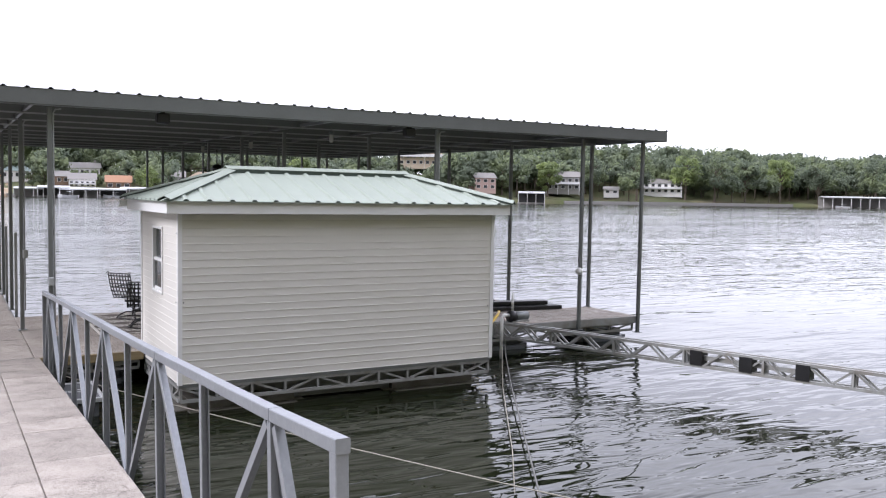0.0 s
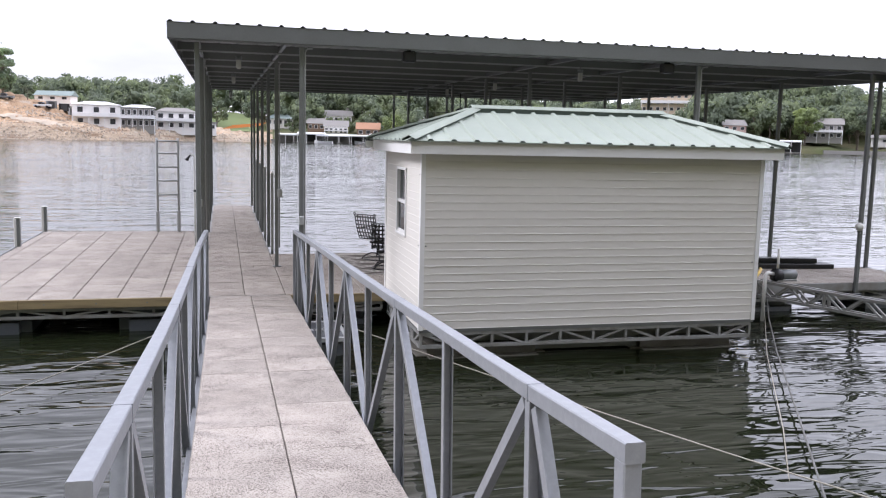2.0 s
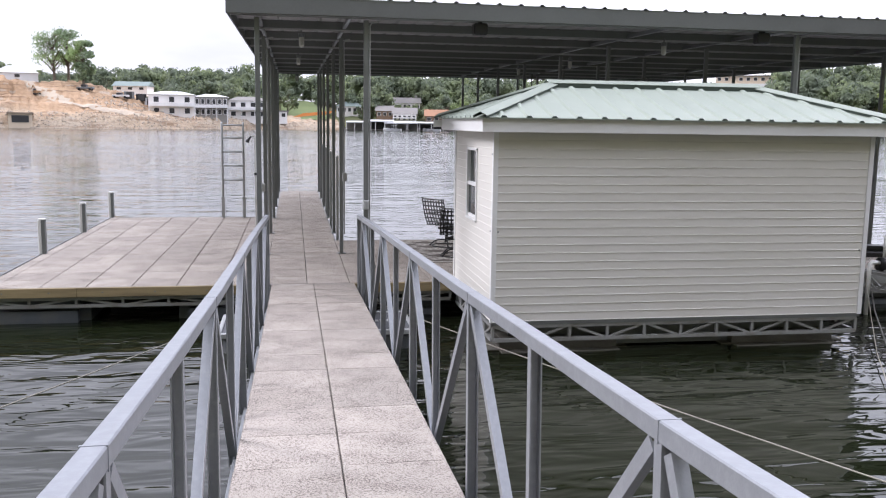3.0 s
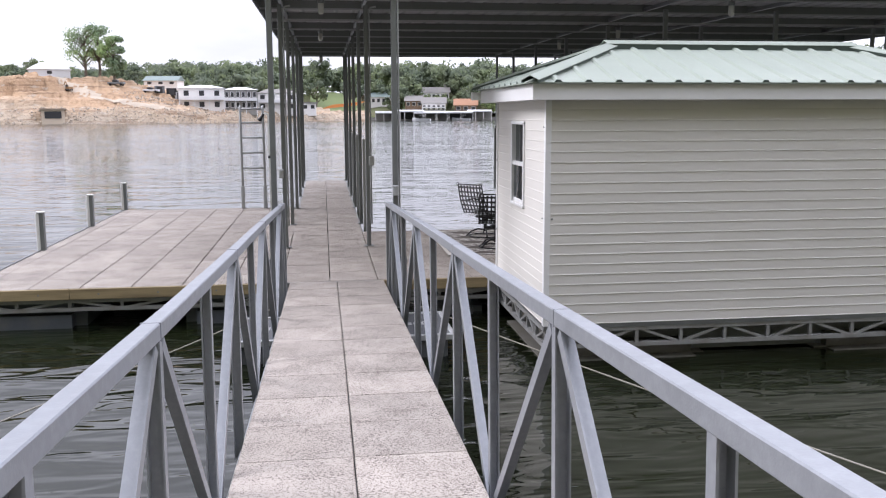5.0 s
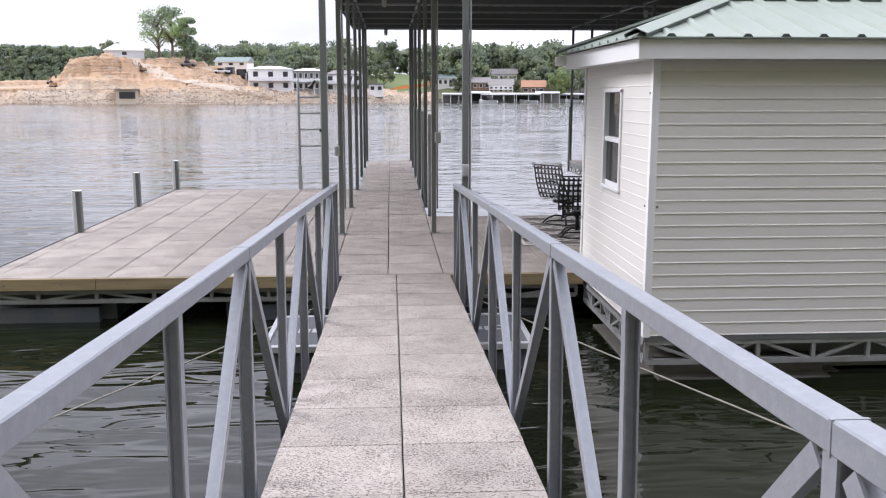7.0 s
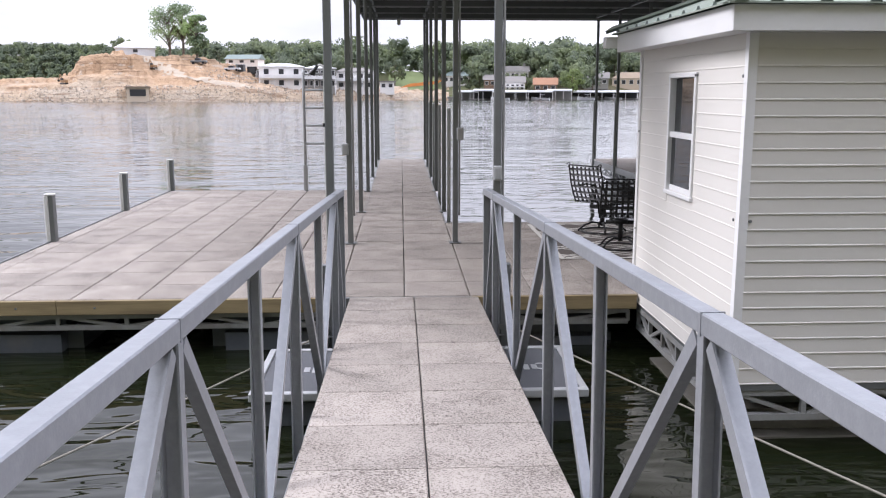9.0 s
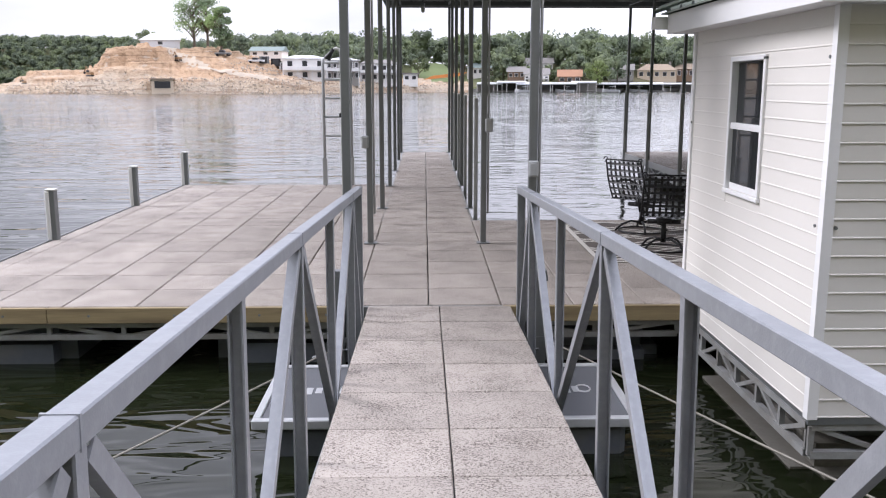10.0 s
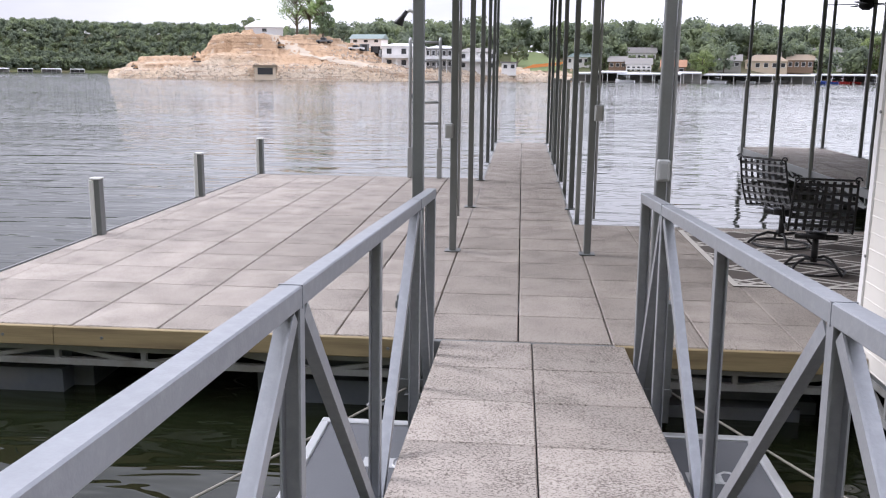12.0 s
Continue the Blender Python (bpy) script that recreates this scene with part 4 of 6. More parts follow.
    part("sash", box(HX0 + 0.005, xi, wy0 + 0.03, wy1 - 0.03, wz0, wz0 + 0.045, 0.003), M["white"], w)
    for z0, z1, dx in ((wz0 + 0.045, mid - 0.022, 0.012), (mid + 0.022, wz1 - 0.03, 0.03)):
        pane = part("pane", box(HX0 + dx, HX0 + dx + 0.005, wy0 + 0.028, wy1 - 0.028, z0, z1), M["glass"], w)
    # screw heads on the corner posts and a gutter along the rear eave
    for x, y, z in ((HX0 - 0.02, HY0 + 0.05, 1.95), (HX0 - 0.02, HY0 + 0.075, 1.02), (HX0 - 0.02, HY1 - 0.04, 1.5), (HX0 - 0.02, HY1 - 0.04, 0.6)):
        part("screw", tube([(x - 0.004, y, z), (x + 0.004, y, z)], 0.010, 8), M["steel_dark"], hut)
    for x, z in ((HX0 + 0.06, 1.02), (HX1 - 0.08, 0.75)):
        part("screw", tube([(x, HY0 - 0.016, z), (x, HY0 - 0.006, z)], 0.011, 8), M["steel_dark"], hut)
    gut = bmesh.new()
    section = [(0.0, 0.0), (0.0, -0.10), (0.07, -0.10), (0.11, -0.02), (0.11, 0.0), (0.10, 0.0), (0.10, -0.015), (0.065, -0.09), (0.008, -0.09), (0.008, 0.0)]
    ends = [[gut.verts.new((x, EY1 + 0.002 + y, EAVE_Z - 0.03 + z)) for y, z in section] for x in (EX0 - 0.10, EX1 + 0.05)]
    for i in range(len(section)):
        j = (i + 1) % len(section)
        gut.faces.new((ends[0][i], ends[0][j], ends[1][j], ends[1][i]))
    bmesh.ops.recalc_face_normals(gut, faces=gut.faces[:])
    gutter = part("gutter", gut, M["pvc"], hut, "weathered white plastic gutter")
    part("end_cap", box(EX0 - 0.106, EX0 - 0.10, EY1 + 0.002, EY1 + 0.112, EAVE_Z - 0.13, EAVE_Z - 0.03), M["pvc"], gutter)
    # eaves
    f = 0.018
    zf = HZ1 - 0.004
    part("eave_board", box(EX0, EX1, EY0, EY0 + f, zf, EAVE_Z - 0.012, 0.002), M["white"], hut)
    part("eave_board", box(EX0, EX1, EY1 - f, EY1, zf, EAVE_Z - 0.012, 0.002), M["white"], hut)
    for x in (EX0, EX1 - f):
        part("eave_board", box(x, x + f, EY0 + f, EY1 - f, zf, EAVE_Z - 0.012, 0.002), M["white"], hut)
    bm = box(EX0 + f, EX1 - f, EY0 + f, HY0, zf + 0.004, zf + 0.014)
    box(EX0 + f, EX1 - f, HY1, EY1 - f, zf + 0.004, zf + 0.014, bm=bm)
    box(EX0 + f, HX0, HY0, HY1, zf + 0.004, zf + 0.014, bm=bm)
    box(HX1, EX1 - f, HY0, HY1, zf + 0.004, zf + 0.014, bm=bm)
    part("soffit", bm, M["white"], hut)
    # hip roof
    o = 0.045
    cs = [Vector((EX0 - o, EY0 - o, EAVE_Z)), Vector((EX1 + o, EY0 - o, EAVE_Z)), Vector((EX1 + o, EY1 + o, EAVE_Z)), Vector((EX0 - o, EY1 + o, EAVE_Z))]
    rs = [Vector((RX0, RY, RIDGE_Z)), Vector((RX1, RY, RIDGE_Z))]
    for corners in ([cs[0], cs[1], rs[1], rs[0]], [cs[1], cs[2], rs[1]], [cs[2], cs[3], rs[0], rs[1]], [cs[3], cs[0], rs[0]]):
        bm = bmesh.new()
        top = [bm.verts.new(c) for c in corners]
        bm.faces.new(top)
        r = bmesh.ops.extrude_face_region(bm, geom=bm.faces[:])
        bmesh.ops.translate(bm, vec=(0, 0, -0.012), verts=[v for v in r["geom"] if isinstance(v, bmesh.types.BMVert)])
        bmesh.ops.recalc_face_normals(bm, faces=bm.faces[:])
        sheet = part("roof_sheet", bm, M["sage"], hut)
        a, b = corners[0], corners[1]
        along = (b - a).normalized()
        length = (b - a).length
        apex = corners[2:]
        count = int(length / 0.305)
        start = (length - (count - 1) * 0.305) / 2
        inward = Vector((-along.y, along.x, 0))
        # run of the slope and how far each rib climbs before it meets a hip
        run = (apex[0] - a).dot(inward)
        rise = RIDGE_Z - EAVE_Z
        s_hi = (apex[0] - a).dot(along)
        s_lo = (apex[-1] - a).dot(along)
        for i in range(count):
            s = start + i * 0.305
            k = min(1.0, s / s_lo, (length - s) / (length - s_hi))
            if k < 0.06:
                continue
            e0 = a + along * s
            e1 = e0 + inward * run * k + Vector((0, 0, rise * k))
            bm = bmesh.new()
            up = Vector((0, 0, 1))
            va = [bm.verts.new(p) for p in (e0 - along * 0.042, e0 - along * 0.02 + up * 0.024, e0 + along * 0.02 + up * 0.024, e0 + along * 0.042)]
            vb = [bm.verts.new(p + Vector((0, 0, 0.001))) for p in (e1 - along * 0.042, e1 - along * 0.02 + up * 0.024, e1 + along * 0.02 + up * 0.024, e1 + along * 0.042)]
            for q in range(3):
                bm.faces.new((va[q], va[q + 1], vb[q + 1], vb[q]))
            bm.faces.new(vb[::-1])
            # open rib end closed by a dark face, the shade inside painted on
            mouth = bm.faces.new(va)
            mouth.material_index = 1
            bmesh.ops.recalc_face_normals(bm, faces=bm.faces[:])
            part("roof_rib", bm, M["sage"], sheet).data.materials.append(M["roof_gap_shade"])
    for c, r in ((cs[0], rs[0]), (cs[1], rs[1]), (cs[2], rs[1]), (cs[3], rs[0])):
        d = (r - c)
        side = Vector((-d.y, d.x, 0)).normalized()
        bm = bmesh.new()
        va = [bm.verts.new(p) for p in (c + side * 0.10 + Vector((0, 0, 0.015)), c + Vector((0, 0, 0.06)), c - side * 0.10 + Vector((0, 0, 0.015)))]
        vb = [bm.verts.new(p) for p in (r + side * 0.10 + Vector((0, 0, 0.015)), r + Vector((0, 0, 0.06)), r - side * 0.10 + Vector((0, 0, 0.015)))]
        for q in range(2):
            bm.faces.new((va[q], va[q + 1], vb[q + 1], vb[q]))
        g = bmesh.ops.extrude_face_region(bm, geom=bm.faces[:])
        bmesh.ops.translate(bm, vec=(0, 0, 0.006), verts=[v for v in g["geom"] if isinstance(v, bmesh.types.BMVert)])
        bmesh.ops.recalc_face_normals(bm, faces=bm.faces[:])
        cap = part("hip_cap", bm, M["sage"], hut)
        # dark strips paint the shade of the open gap under the hip cap
        for q in (-1, 1):
            part("closure_strip", bar(c + side * q * 0.088 + Vector((0, 0, 0.006)), r + side * q * 0.088 + Vector((0, 0, 0.006)), 0.012, 0.024), M["roof_gap_shade"], cap, "dark strip painting the shade in the gap under the cap")
    bm = bmesh.new()
    for s in (-1, 1):
        v = [bm.verts.new(p) for p in ((RX0 - 0.12, RY, RIDGE_Z + 0.062), (RX1 + 0.12, RY, RIDGE_Z + 0.062), (RX1 + 0.12, RY + s * 0.15, RIDGE_Z + 0.008), (RX0 - 0.12, RY + s * 0.15, RIDGE_Z + 0.012))]
        bm.faces.new(v)
    g = bmesh.ops.extrude_face_region(bm, geom=bm.faces[:])
    bmesh.ops.translate(bm, vec=(0, 0, 0.006), verts=[v for v in g["geom"] if isinstance(v, bmesh.types.BMVert)])
    bmesh.ops.recalc_face_normals(bm, faces=bm.faces[:])
    cap = part("ridge_cap", bm, M["sage"], hut)
    # same painted gap shade along both edges of the ridge cap
    for q in (-1, 1):
        part("closure_strip", box(RX0 - 0.1, RX1 + 0.1, RY + q * 0.138 - 0.006, RY + q * 0.138 + 0.006, RIDGE_Z - 0.06, RIDGE_Z + 0.009), M["roof_gap_shade"], cap, "dark strip painting the shade in the gap under the cap")
    # floor truss and floats
    truss(hut, (HX0 + 0.03, HY0 + 0.03, 0), (HX1 - 0.03, HY0 + 0.03, 0), -0.155, -0.33, M["steel_grey"], step=0.48)
    truss(hut, (HX0 + 0.03, HY1 - 0.1, 0), (HX0 + 0.03, HY0 + 0.05, 0), -0.155, -0.33, M["steel_grey"], step=0.42)
    truss(hut, (HX1 - 0.03, HY1 - 0.1, 0), (HX1 - 0.03, HY0 + 0.05, 0), -0.155, -0.33, M["steel_grey"], step=0.42)
    for x0, x1 in ((HX0 + 0.02, 3.95), (5.25, HX1 - 0.06)):
        dock_float(hut, x0, x1, HY0 + 0.09, HY1 - 0.4, -0.355, M["concrete"])
    # added sheet: its dark colour stands in for shade beneath the floor
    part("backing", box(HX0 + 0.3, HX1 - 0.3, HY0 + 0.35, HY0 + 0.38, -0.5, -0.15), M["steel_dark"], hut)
    return hut


make_hut()


# ---- on and around the dock ----
def make_ladder():
    lad = thing("swim_ladder", pose(-1.70, 8.93, 0), "tall aluminium swim ladder folded upright on the deck edge", "ladder")
    for x in (-0.245, 0.245):
        part("rail", tube([(x, 0, -0.12), (x, 0, 2.22), (x, 0.03, 2.26)], 0.027, 8), M["box_grey"], lad, smooth=True)
        part("bracket", box(x - 0.04, x + 0.04, -0.035, 0.03, 0.0, 0.5, 0.006), M["box_grey"], lad)
    for z in (2.2, 1.9, 1.57, 1.24, 0.9):
        part("rung", tube([(-0.245, 0, z), (0.245, 0, z)], 0.021, 8), M["box_grey"], lad, smooth=True)
    return lad


make_ladder()
shower = thing("outdoor_shower", pose(-0.812, 0.262, 0), "pale pipe shower with a dark bent head beside a roof post", "shower")
part("riser", tube([(0, 0, 0), (0, 0, 2.06), (-0.012, 0, 2.085), (-0.036, 0, 2.095), (-0.058, 0, 2.085)], 0.0115, 10), M["pvc"], shower, smooth=True)
part("shower_head", tube([(-0.055, 0, 2.09), (-0.082, 0, 2.055), (-0.108, 0, 2.015), (-0.112, 0, 2.005)], [0.013, 0.016, 0.030, 0.028], 12), M["black"], shower, "dark shower head", True)
part("valve", box(-0.02, 0.02, -0.03, 0.014, 1.54, 1.575, 0.006), M["black"], shower)
part("foot_plate", box(-0.025, 0.022, -0.03, 0.03, 0.003, 0.012), M["box_grey"], shower)


def make_cleat_post(y):
    p = thing("bumper_post", pose(-4.52, y, 0), "short grey bumper post with a white cap on the deck edge", "post", "bumper posts")
    part("post", box(-0.012, 0.05, -0.05, 0.05, -0.2, 0.585, 0.006), M["steel_dark"], p)
    part("bumper_strip", box(-0.065, -0.014, -0.052, 0.052, -0.15, 0.58, 0.01), M["pvc"], p, "white vinyl bumper strip")
    part("cap", box(-0.058, 0.058, -0.056, 0.056, 0.585, 0.605, 0.006), M["pvc"], p, "white cap")


for y in (3.25, 6.2, 9.05):
    make_cleat_post(y)


def make_platform():
    p = thing("floating_platform", pose(0, -1.32, -0.27), "dark matted floating platform in a pale frame under the gangway", "platform")
    part("mat", box(-1.17, 1.17, -0.5, 0.5, -0.03, 0.0, 0.004), M["rubber"], p)
    for y in (-0.53, 0.53):
        part("frame_rail", box(-1.22, 1.22, y - 0.028, y + 0.028, -0.05, 0.012, 0.006), M["box_grey"], p)
    for x in (-1.195, 1.195):
        part("frame_rail", box(x - 0.026, x + 0.026, -0.5, 0.5, -0.05, 0.012, 0.006), M["box_grey"], p)
    part("float", box(-1.15, 1.15, -0.5, 0.5, -0.42, -0.05, 0.04), M["plastic"], p)
    for s, x in ((-1, -0.82), (1, 0.82)):
        bm = bmesh.new()
        for i in range(4):
            box(x - 0.13 + i * 0.065, x - 0.085 + i * 0.065, -0.06 + 0.02 * (i % 2), 0.07, 0.0005, 0.003, bm=bm)
        tube([(x + 0.14 + 0.05 * math.cos(a), 0.02 + 0.07 * math.sin(a), 0.003) for a in [k * 0.6 for k in range(11)]], 0.007, 4, bm=bm)
        part("marking", bm, M["box_grey"], p, "pale worn marking")


make_platform()


def make_rope(name, points, radius, mat, label):
    ob = link(name, tube(points, radius, 6), mat, True)
    tagged(ob, label, "rope")


make_rope("mooring_rope", sag((-0.75, 0.0, -0.3), (-4.6, -6.6, -0.42), 0.05, 24), 0.0075, M["rope"], "pale mooring rope low over the water")
make_rope("mooring_rope", sag((0.85, 0.0, -0.28), (6.2, -10.6, -0.36), 0.08, 30), 0.0075, M["rope"], "pale mooring rope low over the water")
make_rope("mooring_cable", [Vector((8.80, -0.1, -0.12)), Vector((8.0, -1.35, -0.3)), Vector((7.0, -3.0, -0.40)), Vector((5.4, -5.7, -0.43)), Vector((4.4, -7.4, -0.48)), Vector((3.9, -8.4, -0.58))], 0.011, M["cable"], "dark twisted mooring cable from the dock corner")
make_rope("mooring_cable", [Vector((8.74, -0.1, -0.10)), Vector((7.9, -1.4, -0.33)), Vector((6.85, -3.0, -0.44)), Vector((5.2, -5.7, -0.49)), Vector((4.35, -7.0, -0.53))], 0.007, M["rope"], "pale thin line beside the mooring cable")
shackle = thing("rope_shackle", pose(-0.98, -0.36, -0.33, 0, 0, -60), "small galvanised shackle on the mooring rope", "shackle")
part("bow", tube([(0.03 * math.cos(a), 0.05 * math.sin(a), 0) for a in [k * 0.5 for k in range(10)]], 0.008, 6), M["box_grey"], shackle, smooth=True)
part("pin", tube([(-0.035, -0.01, 0), (0.035, -0.01, 0)], 0.007, 6), M["box_grey"], shackle)


def make_boom():
    a, b = Vector((8.45, -0.35, 0)), Vector((13.4, -14.2, 0))
    boom = thing("stiff_arm", Matrix(), "grey steel truss stiff arm from dock to shore", "truss")
    d = (b - a).normalized()
    side = Vector((-d.y, d.x, 0)) * 0.07
    top, low = 0.13, -0.12
    n = 46
    for s in (-1, 1):
        p, q = a + side * s, b + side * s
        for z in (top, low):
            part("chord", bar((p.x, p.y, z), (q.x, q.y, z), 0.05, 0.045), M["steel_grey"], boom)
        for i in range(n):
            u, v = p.lerp(q, i / n), p.lerp(q, (i + 1) / n)
            lo, hi = (u, v) if i % 2 else (v, u)
            part("brace", bar((lo.x, lo.y, low), (hi.x, hi.y, top), 0.03, 0.03), M["steel_grey"], boom)
            if i % 4 == 0:
                part("upright", bar((u.x, u.y, low), (u.x, u.y, top), 0.04, 0.04), M["steel_grey"], boom)
    for k in (4.05, 4.85, 5.7):
        c = a + d * k
        part("clamp_plate", bar((c.x - side.x * 1.6, c.y - side.y * 1.6, 0.01), (c.x + side.x * 1.6, c.y + side.y * 1.6, 0.01), 0.20, 0.23), M["black"], boom, "dark clamp plate")
    p, q = a + d * 4.05, a + d * 5.7
    part("splice_bar", bar((p.x, p.y, 0.01), (q.x, q.y, 0.0), 0.06, 0.07), M["steel_grey"], boom)
    return boom


make_boom()

pump = thing("water_pump", pose(8.72, -0.55, 0.153), "dark electric water pump on the stiff arm's end", "pump")
part("motor", tube([(0.0, 0.0, 0.10), (0.30, 0.03, 0.10)], 0.085, 14), M["steel_dark"], pump, smooth=True)
part("volute", tube([(-0.12, 0, 0.09), (0.0, 0, 0.09)], 0.115, 14), M["black"], pump, smooth=True)
part("mount", box(-0.1, 0.28, -0.09, 0.09, 0.0, 0.03, 0.004), M["steel_grey"], pump)
part("suction_pipe", tube([(-0.12, 0, 0.12), (-0.26, -0.02, 0.14), (-0.30, -0.03, 0.10), (-0.32, -0.05, -0.75)], 0.032, 8), M["pvc"], pump, "grey plastic suction pipe", True)
part("riser", tube([(-0.05, 0, 0.2), (-0.05, 0, 0.55)], 0.022, 8), M["pvc"], pump, "white plastic riser", True)

hose = [(8.95, 0.35, 0.22), (8.8, 0.1, 0.24), (8.5, -0.2, 0.16), (8.15, -0.42, 0.0), (7.7, -0.45, -0.06), (7.1, -0.3, -0.05)]
hp = []
for i in range(len(hose) - 1):
    for k in range(5):
        hp.append(Vector(hose[i]).lerp(Vector(hose[i + 1]), k / 5))
hp = [sum(hp[max(0, i - 2):i + 3], Vector()) / len(hp[max(0, i - 2):i + 3]) for i in range(len(hp))]
make_rope("garden_hose", hp, 0.03, M["yellow"], "yellow hose looping off the dock edge")

rng = random.Random(11)
for i, (x, y, yaw, ln, z) in enumerate(((10.2, 2.2, -14, 2.6, 0.005), (10.0, 2.0, -9, 2.4, 0.10), (9.7, 2.6, -20, 2.2, 0.005), (10.3, 1.75, -6, 2.3, 0.005), (9.4, 3.2, -12, 2.2, 0.11), (9.5, 3.3, -15, 2.2, 0.005))):
    t = thing("dark_board", pose(x, y, z, 0, 0, yaw), "long dark weathered board lying on the dock", "board", "loose dark boards")
    part("plank", box(-ln / 2, ln / 2, -0.11, 0.11, 0, 0.085, 0.008), M["black"] if i % 2 else M["steel_dark"], t)
    part("end_cut", box(ln / 2 - 0.004, ln / 2 + 0.003, -0.1, 0.1, 0.008, 0.078), M["brownhouse"], t)


# ---- patio furniture ----
def strip(points, w, thick=0.004):
    """A flat steel strip through points, bent with them; it faces to the front and back."""
    bm = bmesh.new()
    rings = []
    for i, p in enumerate(points):
        d = (points[min(i + 1, len(points) - 1)] - points[max(i - 1, 0)]).normalized()
        side = d.cross(Vector((0, -1, 0.35))).normalized()
        nrm = side.cross(d)
        rings.append([bm.verts.new(p + side * a * w / 2 + nrm * b * thick / 2) for a, b in ((-1, -1), (1, -1), (1, 1), (-1, 1))])
    for a, b in zip(rings, rings[1:]):
        for k in range(4):
            bm.faces.new((a[k], a[(k + 1) % 4], b[(k + 1) % 4], b[k]))
    bm.faces.new(rings[0][::-1])
    bm.faces.new(rings[-1])
    bmesh.ops.recalc_face_normals(bm, faces=bm.faces[:])
    return bm


def make_chair(m):
    c = thing("patio_chair", m, "black wrought-iron swivel patio chair with a lattice back", "chair", "patio chairs")
    ir = M["black"]
    w = 0.29

    def back(u, v):
        return Vector((u * w * (1 - 0.06 * v), -0.26 - 0.17 * v - 0.03 * math.sin(v * 3.1), 0.46 + 0.50 * v))
    frame_pts = [back(-1, 0)] + [back(-1, k / 5) for k in range(1, 6)] + [back(k / 4, 1) for k in range(-3, 5)] + [back(1, 1 - k / 5) for k in range(1, 6)]
    frame_pts = [p + Vector((0, -0.015 if p.z > 0.95 else 0, 0.018 if p.z > 0.95 else 0)) for p in frame_pts]
    part("back_frame", tube(frame_pts, 0.012, 6), ir, c, smooth=True)
    for i in range(7):
        u = -0.78 + i * 0.26
        part("slat", strip([back(u, k / 4) for k in range(5)], 0.030), ir, c)
    for i in range(6):
        v = 0.1 + i * 0.165
        part("cross_slat", strip([back(-1 + k / 2, v) for k in range(5)], 0.030), ir, c)
    for s in (-1, 1):
        part("scroll", tube([back(s, 1) + Vector((s * 0.03 * math.cos(a), -0.03 + 0.03 * math.sin(a) * 0.3, 0.02 + 0.03 * math.sin(a))) for a in [k * 0.7 for k in range(8)]], 0.008, 6), ir, c, smooth=True)
        part("armrest", tube([back(s, 0.42), Vector((s * 0.315, -0.15, 0.665)), Vector((s * 0.325, 0.05, 0.67)), Vector((s * 0.32, 0.2, 0.64)), Vector((s * 0.31, 0.235, 0.58)), Vector((s * 0.29, 0.2, 0.44))], 0.014, 6), ir, c, smooth=True)
        part("seat_rail", tube([(s * w, -0.26, 0.45), (s * w, 0.0, 0.425), (s * w * 0.98, 0.24, 0.44), (s * w * 0.95, 0.29, 0.42)], 0.012, 6), ir, c, smooth=True)
    for i in range(8):
        u = (-1 + i * 2 / 7) * w * 0.95
        part("seat_slat", bar((u, -0.25, 0.445), (u, 0.27, 0.43), 0.028, 0.004), ir, c)
    for i in range(7):
        y = -0.22 + i * 0.08
        part("seat_cross_slat", bar((-w, y, 0.442), (w, y, 0.442), 0.028, 0.004), ir, c)
    part("swivel_plate", tube([(0, 0, 0.35), (0, 0, 0.40)], 0.10, 12), ir, c, smooth=True)
    part("spring_bar", tube([(-0.2, -0.02, 0.36), (0.2, -0.02, 0.36)], 0.028, 8), ir, c, smooth=True)
    part("pedestal", tube([(0, 0, 0.10), (0, 0, 0.36)], [0.035, 0.03], 10), ir, c, smooth=True)
    for k in range(4):
        a = radians(45 + 90 * k)
        pts = [(r * math.cos(a), r * math.sin(a), z) for r, z in ((0.02, 0.13), (0.14, 0.145), (0.26, 0.10), (0.345, 0.018))]
        part("leg", tube(pts, 0.015, 6), ir, c, smooth=True)
    part("foot_ring", tube([(0.30 * math.cos(k * math.pi / 8), 0.30 * math.sin(k * math.pi / 8), 0.02) for k in range(17)], 0.012, 6, cap=False), ir, c, smooth=True)
    return c


RUG = (1.66, 4.4, 1.73, 4.38)
chair = make_chair(pose(2.56, 3.60, 0.009, 0, 0, -50) @ Matrix.Scale(0.93, 4))
copy_thing(chair, pose(2.50, 2.38, 0.009, 0, 0, -12) @ Matrix.Scale(0.95, 4))
copy_thing(chair, pose(3.55, 3.30, 0.009, 0, 0, 75))


def clip_line(p, d, x0, x1, y0, y1):
    lo, hi = -50.0, 50.0
    for o, s, a, b in ((p[0], d[0], x0, x1), (p[1], d[1], y0, y1)):
        if abs(s) < 1e-6:
            continue
        t0, t1 = sorted(((a - o) / s, (b - o) / s))
        lo, hi = max(lo, t0), min(hi, t1)
    return (lo, hi) if hi - lo > 0.08 else None


